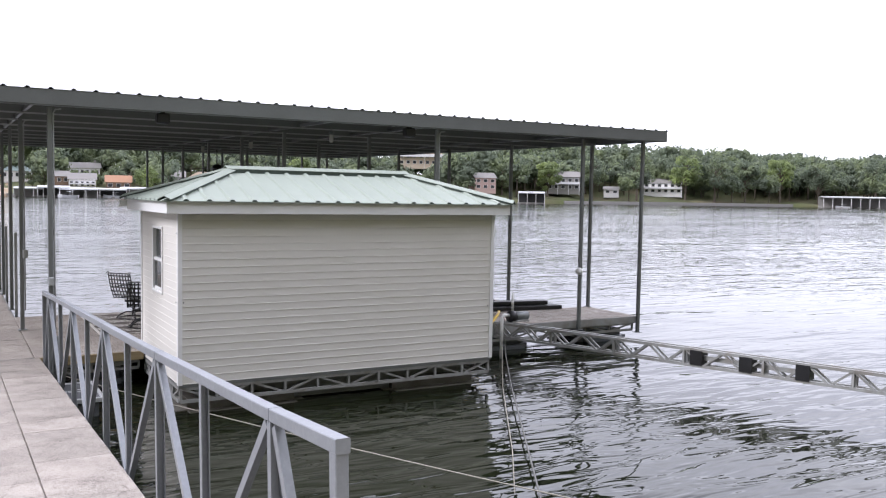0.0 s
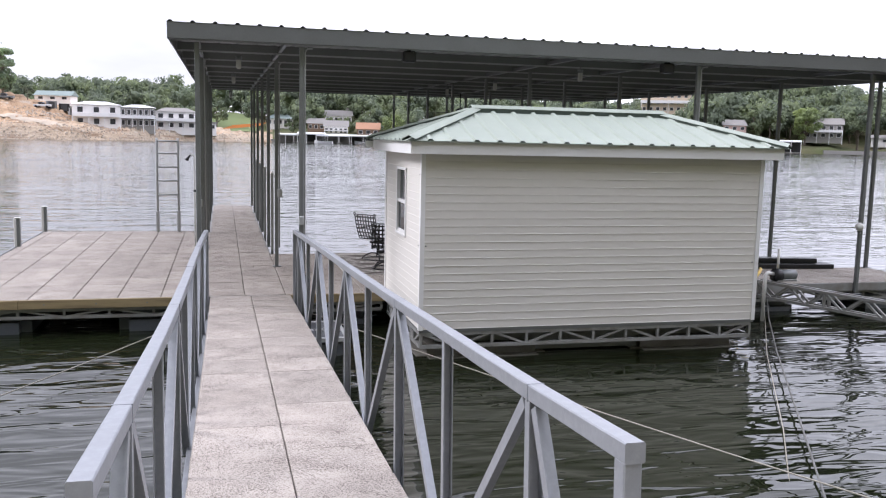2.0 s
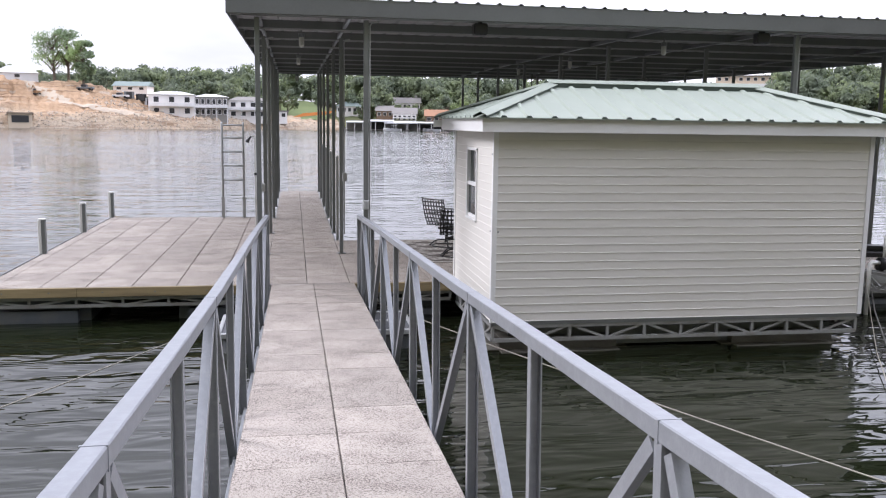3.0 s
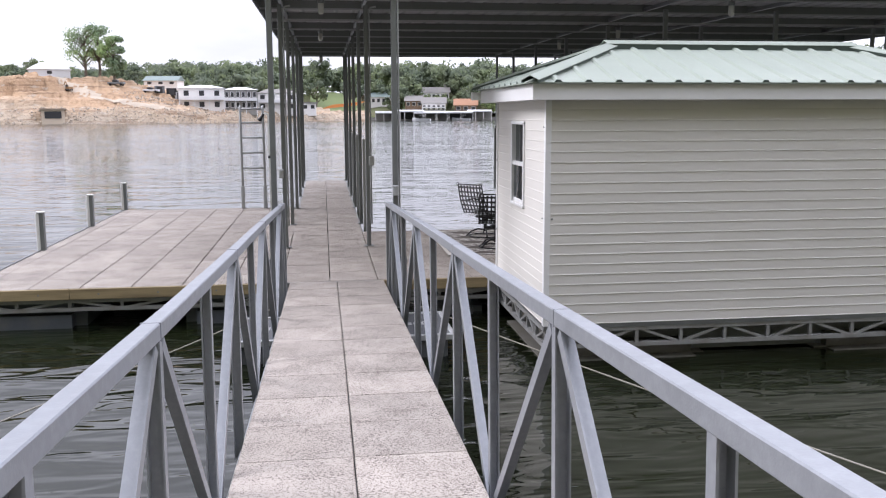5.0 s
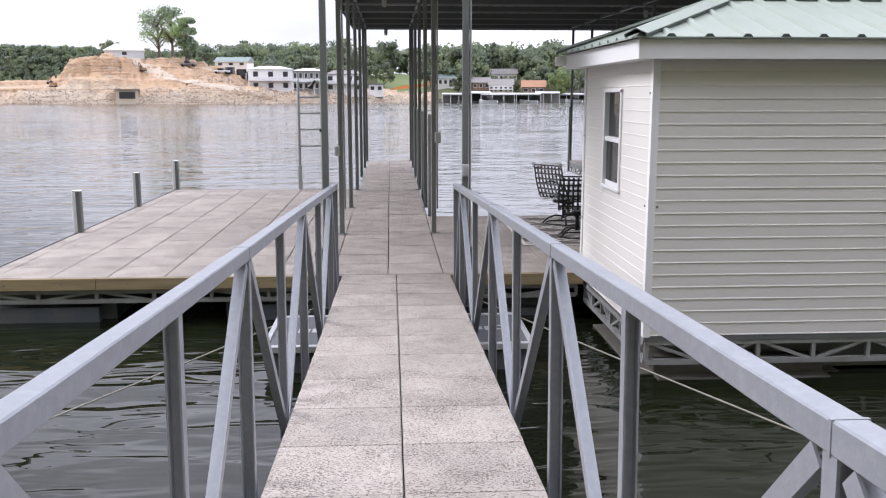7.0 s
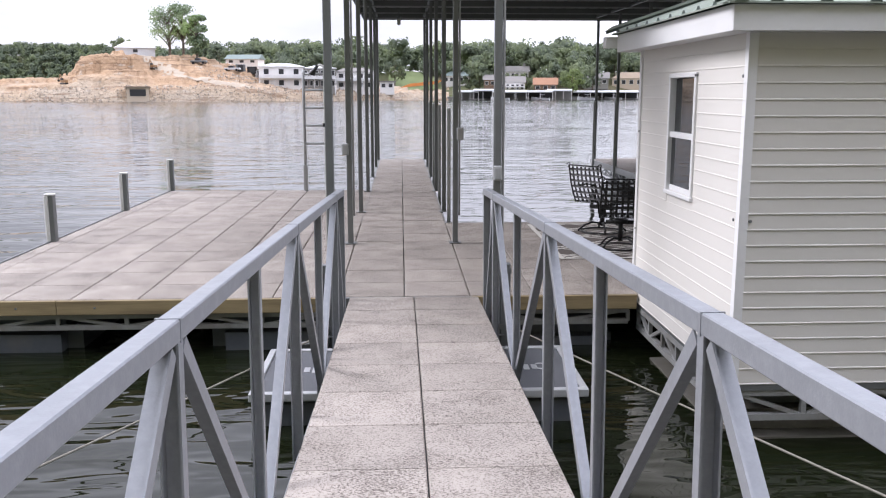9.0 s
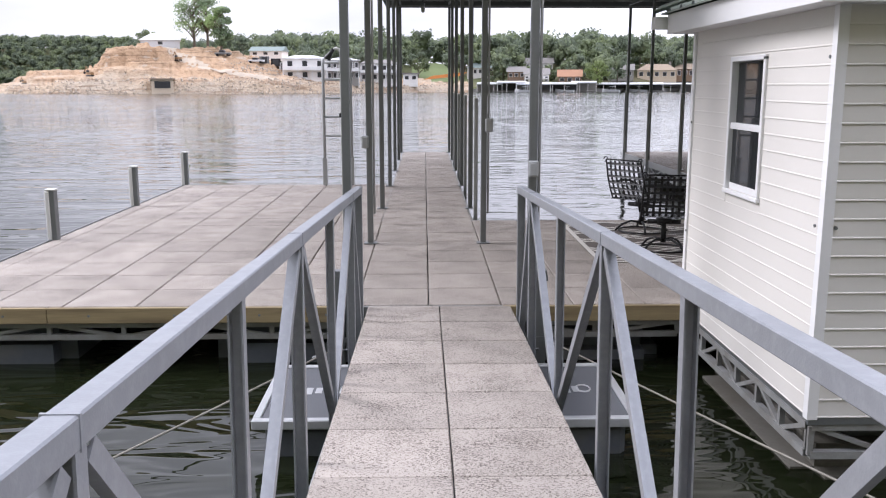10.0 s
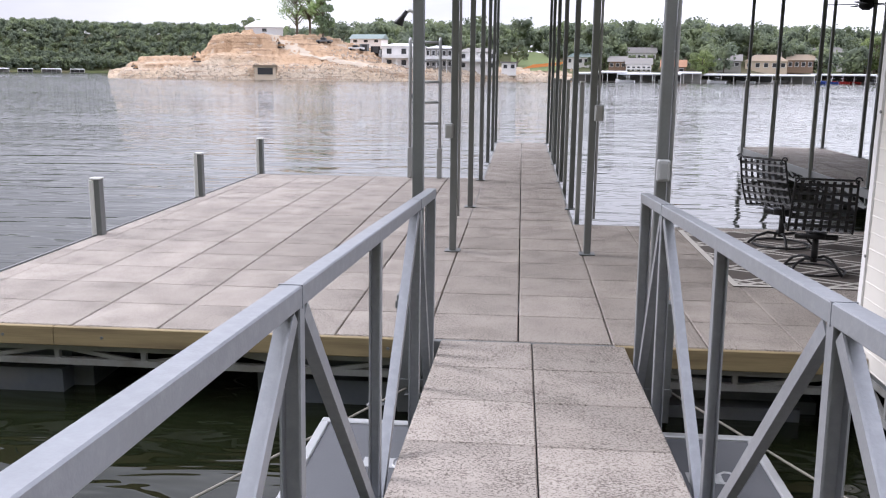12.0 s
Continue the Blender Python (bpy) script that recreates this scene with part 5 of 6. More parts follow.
def make_rug():
    x0, x1, y0, y1 = RUG
    r = thing("outdoor_rug", Matrix(), "dark brown outdoor rug with a cream lattice pattern", "rug")
    part("mat", box(x0, x1, y0, y1, 0.002, 0.008), M["rug"], r)
    b = 0.055
    for a in ((x0, x1, y0, y0 + b), (x0, x1, y1 - b, y1), (x0, x0 + b, y0 + b, y1 - b), (x1 - b, x1, y0 + b, y1 - b)):
        part("border", box(*a, 0.008, 0.0095), M["rug_line"], r)
    for ang in (32, 148):
        d = (math.cos(radians(ang)), math.sin(radians(ang)))
        nrm = (-d[1], d[0])
        for k in range(-8, 14):
            for off in (0.0, 0.11):
                s = k * 0.48 + off
                p = (x0 + nrm[0] * s + (0 if ang < 90 else x1 - x0) * 0.5, y0 + nrm[1] * s)
                c = clip_line(p, d, x0 + b, x1 - b, y0 + b, y1 - b)
                if c:
                    q0, q1 = (p[0] + d[0] * c[0], p[1] + d[1] * c[0], 0.0088), (p[0] + d[0] * c[1], p[1] + d[1] * c[1], 0.0088)
                    part("stripe", bar(q0, q1, 0.03, 0.0012 if ang < 90 else 0.0016), M["rug_line"], r)


make_rug()


# ---- lamps, floods and a fan under the roof ----
def make_lantern(x, y, drop=0.0):
    z = roof_z(y) - drop
    t = thing("jar_lamp", pose(x, y, z), "unlit jelly-jar lamp hanging from the roof steel", "lamp", "jar lamps")
    part("stem", tube([(0, 0, 0.03 + drop), (0, 0, -0.05)], 0.012, 6), M["steel_dark"], t)
    part("collar", tube([(0, 0, -0.04), (0, 0, -0.10)], 0.05, 10), M["steel_dark"], t, smooth=True)
    part("jar", tube([(0, 0, -0.10), (0, 0, -0.22), (0, 0, -0.25)], [0.045, 0.045, 0.028], 10), M["lamp_glass"], t, "frosted glass jar", True)


for x, y in ((-0.13, 2.0), (-0.15, 7.2), (-0.15, 14.2), (5.85, 1.6), (5.6, 5.9), (5.35, 9.3)):
    make_lantern(x, y, 0.10 if y > 14 else 0.0)


def make_flood(x, y):
    z = roof_z(y)
    t = thing("flood_speaker", pose(x, y, z), "black box speaker fixed under the roof edge", "speaker", "roof speakers")
    part("bracket", box(-0.02, 0.02, -0.06, 0.06, -0.02, 0.06), M["black"], t)
    bm = box(-0.10, 0.10, -0.08, 0.08, -0.18, -0.02, 0.02)
    part("cabinet", bm, M["black"], t)
    part("grille", box(-0.085, 0.085, -0.086, -0.079, -0.165, -0.035, 0.004), M["black"], t)


for x in (2.33, 6.62):
    make_flood(x, -0.16)

fan = thing("ceiling_fan", pose(7.1, 14.4, roof_z(14.4)), "dark ceiling fan at rest under the dock roof", "fan")
part("downrod", tube([(0, 0, 0.03), (0, 0, -0.5)], 0.018, 8), M["black"], fan)
part("housing", tube([(0, 0, -0.45), (0, 0, -0.5), (0, 0, -0.66), (0, 0, -0.72)], [0.06, 0.15, 0.15, 0.07], 14), M["black"], fan, smooth=True)
for k in range(5):
    a = radians(20 + 72 * k)
    part("blade", bar((0.17 * math.cos(a), 0.17 * math.sin(a), -0.6), (0.78 * math.cos(a), 0.78 * math.sin(a), -0.6), 0.14, 0.012), M["black"], fan)


# ---- far shore: houses, docks, machines ----
def make_house(name, az, r, z, w, d, h, wall, roof, label, storeys=1, kind="gable", cols=4, turn_by=0.0, roof_h=None, porch=False, chimney=False):
    x, y = polar(az, r)
    t = thing(name, pose(x, y, z, 0, 0, -az + turn_by), label, "house")
    part("wall", box(-w / 2, w / 2, -d / 2, d / 2, -1.6, h), M[wall], t)
    rh = roof_h if roof_h else 0.3 * d
    bm = bmesh.new()
    o = 0.5
    if kind == "flat":
        box(-w / 2 - o, w / 2 + o, -d / 2 - o, d / 2 + o, h, h + 0.4, bm=bm)
    else:
        inset = 0 if kind == "gable" else d * 0.45
        v = [bm.verts.new(p) for p in ((-w / 2 - o, -d / 2 - o, h), (w / 2 + o, -d / 2 - o, h), (w / 2 + o, d / 2 + o, h), (-w / 2 - o, d / 2 + o, h), (-w / 2 - o + inset, 0, h + rh), (w / 2 + o - inset, 0, h + rh))]
        for q in ((0, 1, 5, 4), (2, 3, 4, 5), (1, 2, 5), (3, 0, 4), (3, 2, 1, 0)):
            bm.faces.new([v[i] for i in q])
        bmesh.ops.recalc_face_normals(bm, faces=bm.faces[:])
    part("roof", bm, M[roof], t)
    if chimney:
        part("chimney", box(w * 0.3, w * 0.3 + 0.9, -0.4, 0.5, h, h + rh + 1.0), M["greyhouse"], t)
    sh = h / storeys
    for s in range(storeys):
        for c in range(cols):
            cx = -w / 2 + (c + 0.5) * w / cols
            ww = min(1.5, 0.5 * w / cols)
            win = part("window", box(cx - ww / 2 - 0.12, cx + ww / 2 + 0.12, -d / 2 - 0.06, -d / 2 + 0.02, s * sh + sh * 0.28, s * sh + sh * 0.82), M["white"], t)
            part("pane", box(cx - ww / 2, cx + ww / 2, -d / 2 - 0.10, -d / 2 - 0.04, s * sh + sh * 0.32, s * sh + sh * 0.78), M["dark_open"], win)
    if name == "block_hut":
        part("opening", box(-w * 0.36, w * 0.36, -d / 2 - 0.14, -d / 2 + 0.02, 0.45, 2.35), M["dark_open"], t)
    if porch:
        part("balcony", box(-w / 2, w / 2, -d / 2 - 1.8, -d / 2 - 0.05, h * 0.47, h * 0.52), M["white"], t)
        part("balcony_rail", box(-w / 2, w / 2, -d / 2 - 1.8, -d / 2 - 1.72, h * 0.52, h * 0.62), M["white"], t)
        for c in range(4):
            cx = -w / 2 + 0.2 + c * (w - 0.4) / 3
            part("porch_post", box(cx - 0.12, cx + 0.12, -d / 2 - 1.75, -d / 2 - 1.5, -2, h * 0.47), M["white"], t)
    return t


make_house("lake_house", 3.6, 362, shore_height(3.6, 362) + 0.4, 10.5, 7, 3.0, "stucco", "green_roof", "pale house with a blue-green roof among trees", 1, cols=5, kind="hip", roof_h=2.0)
make_house("lake_house", 7.35, 372, shore_height(7.35, 372) + 0.4, 11.0, 8, 3.4, "stucco", "shingle", "pale long house with a grey roof high on the slope", 1, cols=6, chimney=True)
make_house("lake_house", 7.2, 338, 2.4, 9, 8, 3.4, "stucco", "shingle", "grey-roofed pale house with a porch by the water", 1, cols=5, porch=True, roof_h=2.4)
make_house("lake_house", 5.9, 342, 4.2, 6.5, 7, 2.6, "brownhouse", "shingle", "low brown cottage with a wide grey roof", 1, cols=3)
make_house("lake_house", 9.3, 336, 2.6, 8.5, 8, 2.4, "brownhouse", "rust_roof", "low cottage with a rust-orange roof", 1, cols=3, roof_h=2.6)
make_house("lake_house", 12.5, 372, 5.0, 10, 8, 2.8, "greyhouse", "shingle", "low grey cottage under trees", 1, cols=3, roof_h=2.6)
make_house("lake_house", 14.7, 388, 4.6, 16, 9, 3.4, "tan", "brown_roof", "tan house with an arched porch and chimney", 1, cols=5, kind="hip", chimney=True)
make_house("lake_house", 16.6, 395, 5.0, 10, 8, 3.6, "brownhouse", "brown_roof", "low brown house beside a tan one", 1, cols=4)
make_house("lake_house", 18.0, 430, 6.0, 17, 9, 6.2, "stucco", "shingle", "white two-storey house with a balcony", 2, cols=6, kind="hip", porch=True)
make_house("lake_house", 32.6, 372, 5.0, 9.5, 8, 5.0, "pink", "shingle", "pink two-storey stucco house", 2, cols=3, turn_by=20)
make_house("lake_house", 37.9, 402, 5.4, 15, 9, 6.2, "greyhouse", "shingle", "large grey house behind shore trees", 2, cols=5, porch=True)
make_house("lake_house", 44.2, 455, 5.0, 19, 10, 5.4, "stucco", "shingle", "white two-storey house on a lawn", 2, cols=6, porch=True, chimney=True)
make_house("lake_house", 41.0, 418, 4.2, 7, 5, 2.2, "stucco", "shingle", "small pale shed on the shore lawn", 1, cols=2)
make_house("apartment_building", 29.5, 455, 17.5, 40, 12, 9.5, "tan", "shingle", "long pale apartment building on the hilltop", 3, kind="flat", cols=12, porch=True)
make_house("apartment_building", 36.0, 470, 16.0, 30, 12, 8.0, "stucco", "shingle", "long pale apartment building behind trees", 3, kind="flat", cols=9)
# headland buildings
make_house("new_house", -7.6, 292, 3.2, 14.0, 10, 7.0, "stucco", "hull_white", "white two-storey house under construction", 2, kind="hip", cols=3, roof_h=1.1, porch=True)
make_house("new_house", -5.2, 296, 3.2, 10.5, 9, 6.6, "greyhouse", "hull_white", "unfinished house shell with open bays", 2, kind="hip", cols=6, roof_h=1.0, porch=True)
make_house("new_house", -2.9, 304, 3.0, 13.0, 8, 6.0, "stucco", "shingle", "modern white house with dark upper trim", 2, kind="hip", cols=4, roof_h=1.4, porch=True)
make_house("new_house", -0.9, 310, 3.0, 5, 6, 2.6, "stucco", "shingle", "small white garage by a new house", 1, kind="flat", cols=2)
make_house("barn", -9.8, 335, 12.2, 12, 8, 1.8, "stucco", "green_roof", "low barn with a green metal roof on the hill", 1, cols=3, turn_by=-18, roof_h=1.8)
make_house("marquee", -16.3, 318, 14.5, 12.5, 9, 2.2, "hull_white", "hull_white", "white peaked tent roof on the hilltop", 1, cols=1, kind="hip", roof_h=2.4)
make_house("block_hut", -16.3, 268.5, 0.6, 6.0, 5, 2.8, "tan", "brown_roof", "small open block hut at the waterline", 1, kind="flat", cols=1)


def make_scaffold():
    x, y = polar(-5.2, 293.5)
    t = thing("scaffold", pose(x, y, 3.9, 0, 0, 5.2), "timber scaffold and posts before an unfinished house", "scaffold")
    for i in range(7):
        part("pole", box(-4.4 + i * 1.4, -4.25 + i * 1.4, -0.1, 0.05, -2, 5.2), M["timber_orange"] if i % 3 == 0 else M["brown_roof"], t)
    for z in (2.4, 4.6):
        part("plank", box(-4.5, 4.3, -0.2, 0.3, z, z + 0.15), M["brown_roof"], t)


make_scaffold()


def make_boat_dock(az, r, w, d, label, h=3.2, boats=0, tone="hull_white", turn_by=0.0, seed=0):
    x, y = polar(az, r)
    rg = random.Random(seed)
    t = thing("covered_boat_dock", pose(x, y, WATER, 0, 0, -az + turn_by), label, "boat dock", "far boat docks")
    bm = bmesh.new()
    v = [bm.verts.new(p) for p in ((-w / 2, -d / 2, h), (w / 2, -d / 2, h), (w / 2, d / 2, h), (-w / 2, d / 2, h), (-w / 2, 0, h + 0.5), (w / 2, 0, h + 0.5))]
    for q in ((0, 1, 5, 4), (2, 3, 4, 5), (1, 2, 5), (3, 0, 4), (3, 2, 1, 0)):
        bm.faces.new([v[i] for i in q])
    bmesh.ops.recalc_face_normals(bm, faces=bm.faces[:])
    part("roof", bm, M[tone], t)
    part("fascia", box(-w / 2, w / 2, -d / 2 - 0.05, -d / 2, h - 0.35, h + 0.02), M[tone], t)
    part("deck", box(-w / 2, w / 2, d / 2 - 1.5, d / 2, -0.3, 0.5), M["greyhouse"], t)
    # added wall; its tone stands for the shaded slips under the roof
    part("rear_wall", box(-w / 2, w / 2, d / 2 - 0.2, d / 2, 0.5, h), M["dark_open"] if seed % 2 else M["greyhouse"], t)
    n = max(3, int(w / 4))
    for i in range(n + 1):
        cx = -w / 2 + 0.15 + i * (w - 0.3) / n
        part("post", box(cx - 0.1, cx + 0.1, -d / 2 + 0.1, -d / 2 + 0.3, -0.5, h), M["stucco"], t)
        if i % 2 == 0:
            part("slip_finger", box(cx - 0.5, cx + 0.5, -d / 2, d / 2 - 1.5, -0.3, 0.45), M["greyhouse"], t)
    return t


def make_boat(az, r, mat, label, ln=6.5):
    x, y = polar(az, r)
    t = thing("motor_boat", pose(x, y, WATER, 0, 0, -az + 80), label, "boat", "far moored boats")
    bm = bmesh.new()
    prof = ((-1.0, 0.9, 0.75), (-0.2, 1.0, 0.8), (0.5, 0.85, 0.9), (1.0, 0.05, 1.15))
    rows = []
    for k, wd, hh in prof:
        rows.append([bm.verts.new((wd * s * 1.15, k * ln / 2, z)) for s, z in ((-1, hh), (-0.75, -0.1), (0.75, -0.1), (1, hh))])
    for a, b in zip(rows, rows[1:]):
        for i in range(4):
            bm.faces.new((a[i], a[(i + 1) % 4], b[(i + 1) % 4], b[i]))
    bm.faces.new(rows[0][::-1])
    bm.faces.new(rows[-1])
    bmesh.ops.recalc_face_normals(bm, faces=bm.faces[:])
    part("hull", bm, M[mat], t)
    part("windscreen", box(-0.8, 0.8, 0.2, 0.9, 0.8, 1.35, 0.1), M["dark_open"], t)
    part("bimini", box(-0.9, 0.9, -1.6, 0.4, 1.9, 2.0, 0.03), M["hull_white"], t)
    for sx in (-0.85, 0.85):
        part("bimini_pole", box(sx - 0.03, sx + 0.03, -0.7, -0.62, 0.7, 1.9), M["box_grey"], t)


DOCKS = ((4.2, 9, 8), (5.6, 10, 8), (7.0, 12, 8), (8.6, 13, 9), (10.2, 9, 8), (12.9, 26, 10), (16.2, 16, 9), (19.0, 24, 12), (21.6, 14, 9), (24.0, 12, 9))
for i, (az, w, d) in enumerate(DOCKS):
    make_boat_dock(az, lerp_table(SHORE, az) - 5, w, d, "pale-roofed covered boat dock at the far shore", h=2.9 + 0.5 * (i % 3 == 1), tone="hull_white" if i % 3 else "roof_top", seed=i)
for i, (az, w, d) in enumerate(((-31.5, 14, 9), (-30.2, 12, 9), (-28.8, 16, 9), (-27.4, 12, 8), (-34, 18, 9))):
    make_boat_dock(az, lerp_table(SHORE, az) - 5, w, d, "pale-roofed covered boat dock at the far shore", h=3.0, tone="roof_top" if i % 2 else "hull_white", seed=20 + i)
make_boat_dock(35.9, 360, 11, 9, "white-roofed boathouse at the wooded shore", h=4.6, seed=31)
make_boat_dock(55.6, 472, 34, 12, "long pale-roofed boat dock at the wooded shore", h=5.2, tone="roof_top", turn_by=14, seed=32)
for az, mat in ((17.6, "hull_blue"), (18.3, "hull_blue"), (18.9, "hull_red"), (19.5, "hull_red"), (20.6, "hull_white"), (9.0, "hull_white"), (11.9, "hull_white"), (13.6, "hull_white"), (6.4, "hull_white"), (54.8, "hull_white")):
    r = lerp_table(SHORE, az) - (10 if az < 50 else 22)
    make_boat(az, r, mat, {"hull_blue": "blue motor boat moored at a far dock", "hull_red": "red motor boat moored at a far dock", "hull_white": "white motor boat moored at a far dock"}[mat])


def make_sea_wall(az0, az1, off, h, label, mat):
    t = thing("sea_wall", Matrix(), label, "retaining wall", kind="structure")
    n = max(2, int((az1 - az0) / 0.8))
    for i in range(n):
        a, b = az0 + (az1 - az0) * i / n, az0 + (az1 - az0) * (i + 1) / n
        pa, pb = polar(a, lerp_table(SHORE, a) + off), polar(b, lerp_table(SHORE, b) + off)
        part("wall_panel", bar((*pa, WATER + h / 2 - 0.5), (*pb, WATER + h / 2 - 0.5), 0.5, h + 1), M[mat], t)


make_sea_wall(38, 52, 1.0, 1.4, "low grey retaining wall along the wooded shore", "greyhouse")
make_sea_wall(3, 24, 1.0, 1.2, "low grey retaining wall behind the boat docks", "greyhouse")


def make_digger(az, r, label, s=0.62):
    x, y = polar(az, r)
    t = thing("excavator", pose(x, y, head_height(az, r), 0, 0, -az + 30) @ Matrix.Scale(s, 4), label, "excavator")
    for sx in (-1.1, 1.1):
        part("track", box(sx - 0.3, sx + 0.3, -1.8, 1.8, 0, 0.8, 0.3), M["black"], t)
    part("house", box(-1.2, 1.2, -1.6, 1.2, 0.9, 2.0, 0.1), M["digger"], t)
    part("cab", box(-1.2, -0.2, 0.0, 1.3, 2.0, 3.0, 0.1), M["dark_open"], t)
    part("boom", bar((0.3, 1.0, 1.6), (0.3, 3.6, 4.8), 0.4, 0.5), M["digger"], t)
    part("stick", bar((0.3, 3.6, 4.8), (0.3, 5.4, 2.4), 0.3, 0.4), M["digger"], t)
    part("bucket", box(-0.2, 0.8, 4.9, 5.8, 1.4, 2.4, 0.2), M["black"], t)


make_digger(-15.3, 297, "yellow-brown excavator on the clay terrace")
make_digger(-20.4, 289, "yellow-brown excavator on the clay terrace")
make_digger(-24.0, 293, "yellow-brown excavator near the headland's tip", 0.4)


def make_truck(az, r, mat, label, yaw=70):
    x, y = polar(az, r)
    t = thing("pickup_truck", pose(x, y, head_height(az, r) + 0.05, 0, 0, -az + yaw), label, "truck")
    part("body", box(-0.95, 0.95, -2.6, 2.6, 0.5, 1.15, 0.12), M[mat], t)
    part("cab", box(-0.85, 0.85, -0.6, 1.2, 1.15, 1.85, 0.2), M["dark_open"], t)
    part("cab_roof", box(-0.75, 0.75, -0.4, 0.9, 1.85, 1.92, 0.02), M[mat], t)
    for sx in (-0.9, 0.9):
        for sy in (-1.7, 1.7):
            part("wheel", tube([(sx - 0.12, sy, 0.4), (sx + 0.12, sy, 0.4)], 0.4, 12), M["black"], t)


make_truck(-12.6, 300, "steel_dark", "dark pickup truck parked on the clay")
make_truck(-10.6, 301, "hull_white", "white pickup truck parked on the clay")


def make_container(az, r, mat, label):
    x, y = polar(az, r)
    t = thing("site_container", pose(x, y, head_height(az, r), 0, 0, -az), label, "container")
    part("shell", box(-1.6, 1.6, -1.2, 1.2, 0, 2.4, 0.05), M[mat], t)
    part("door", box(-0.9, 0.9, -1.26, -1.19, 0.1, 2.2), M["dark_open"], t)


for az, mat in ((-10.1, "steel_dark"), (-9.4, "black"), (-8.9, "box_grey"), (-8.4, "brownhouse")):
    make_container(az, 303, mat, "dark site container beside the new houses")


def make_timber_stack():
    x, y = polar(1.2, 330)
    t = thing("timber_stack", pose(x, y, 4.0, 0, 0, 0), "orange roof timbers stacked on the bank", "timber")
    for i in range(5):
        part("timber", bar((-7 + i * 0.8, 0.5 * i, 0.3 * i), (6 + i * 0.7, 0.5 * i, 1.3 + 0.3 * i), 0.5, 0.28), M["timber_orange"], t)


make_timber_stack()
for k, (az, r, w, d, tx) in enumerate(((0.7, 372, 15, 26, 0),)):
    bm = bmesh.new()
    rows = []
    for i in range(9):
        row = []
        for j in range(9):
            a, rr = az - 1.5 + i * 3.0 / 8, r - d + j * 2 * d / 8
            x, y = polar(a, rr)
            row.append(bm.verts.new((x, y, shore_height(a, rr) + 0.7)))
        rows.append(row)
    for a, b in zip(rows, rows[1:]):
        for j in range(8):
            bm.faces.new((a[j], a[j + 1], b[j + 1], b[j]))
    tagged(link("ground_lawn", bm, M["lawn"], True), "bright mown lawn on the far hillside", "lawn", kind="structure")


# ---- trees ----
def leaf_cloud(rg, lobes, count, size, squash=0.8):
    """Leaf sprays as small bent quads spread over the shells of a few lobes."""
    rn = np.random.RandomState(rg.randrange(10 ** 6))
    pick = rn.randint(0, len(lobes), count)
    centre = np.array([tuple(l[0]) for l in lobes])[pick]
    radius = np.array([l[1] for l in lobes])[pick]
    d = rn.normal(size=(count, 3))
    d[:, 2] = d[:, 2] * 0.9 + 0.15
    d /= np.linalg.norm(d, axis=1)[:, None]
    p = centre + d * np.array([1, 1, squash]) * (radius * rn.uniform(0.70, 1.15, count))[:, None]
    nrm = d + rn.uniform(-0.7, 0.7, (count, 3)) + np.array([0, 0, 0.2])
    nrm /= np.linalg.norm(nrm, axis=1)[:, None]
    u = np.cross(nrm, np.array([0.3, 0.2, 1.0]))
    u /= np.linalg.norm(u, axis=1)[:, None]
    w = np.cross(nrm, u)
    s = (size * rn.uniform(0.55, 1.4, count))[:, None] * 0.5
    rows = [p + u * a * s + w * b * s + nrm * lift * s for a, b, lift in ((-1, -0.8, 0), (0.1, -1.1, 0.2), (1, -0.3, 0), (0.5, 0.9, 0.2), (-0.6, 1, 0))]
    v = np.stack(rows, axis=1).reshape(-1, 3)
    return v, (np.arange(5 * count), np.full(count, 5))


def blob(lobes, scale=0.8):
    soup = Soup()
    bm = bmesh.new()
    bmesh.ops.create_icosphere(bm, subdivisions=1, radius=1.0)
    v, f = shape_of(bm)
    for c, r in lobes:
        soup.add(v * r * scale, f, Matrix.Translation(c))
    return np.concatenate(soup.v), (np.concatenate(soup.loops), np.concatenate(soup.sizes))


def tree_lobes(rg, h, w, n, low=0.22):
    lobes = [((0, 0, h * 0.66), w * 0.33)]
    for i in range(n):
        a = i * 2.4 + rg.random()
        z = h * rg.uniform(low, 0.86)
        q = 1 - ((z / h - 0.58) / 0.48) ** 2
        r = w * rg.uniform(0.20, 0.36) * max(0.35, q)
        lobes.append(((math.cos(a) * r, math.sin(a) * r, z), w * rg.uniform(0.16, 0.25)))
    return lobes


CLEAR = [(3.6, 350, 10), (3.6, 340, 8), (7.35, 360, 11), (7.35, 350, 10), (7.5, 333, 12), (5.6, 335, 9), (9.5, 331, 8), (12.5, 364, 8), (14.7, 378, 14), (16.6, 386, 8), (18.0, 420, 12), (32.6, 362, 9), (37.9, 388, 10), (44.2, 440, 16), (41.0, 412, 8), (0.7, 350, 15), (0.7, 372, 14), (0.7, 390, 10), (3.0, 335, 9), (44.2, 430, 14), (1.2, 330, 10), (29.5, 440, 14), (36.0, 455, 10), (29.0, 430, 12)]
CLEAR_XY = [(*polar(a, r), s) for a, r, s in CLEAR]


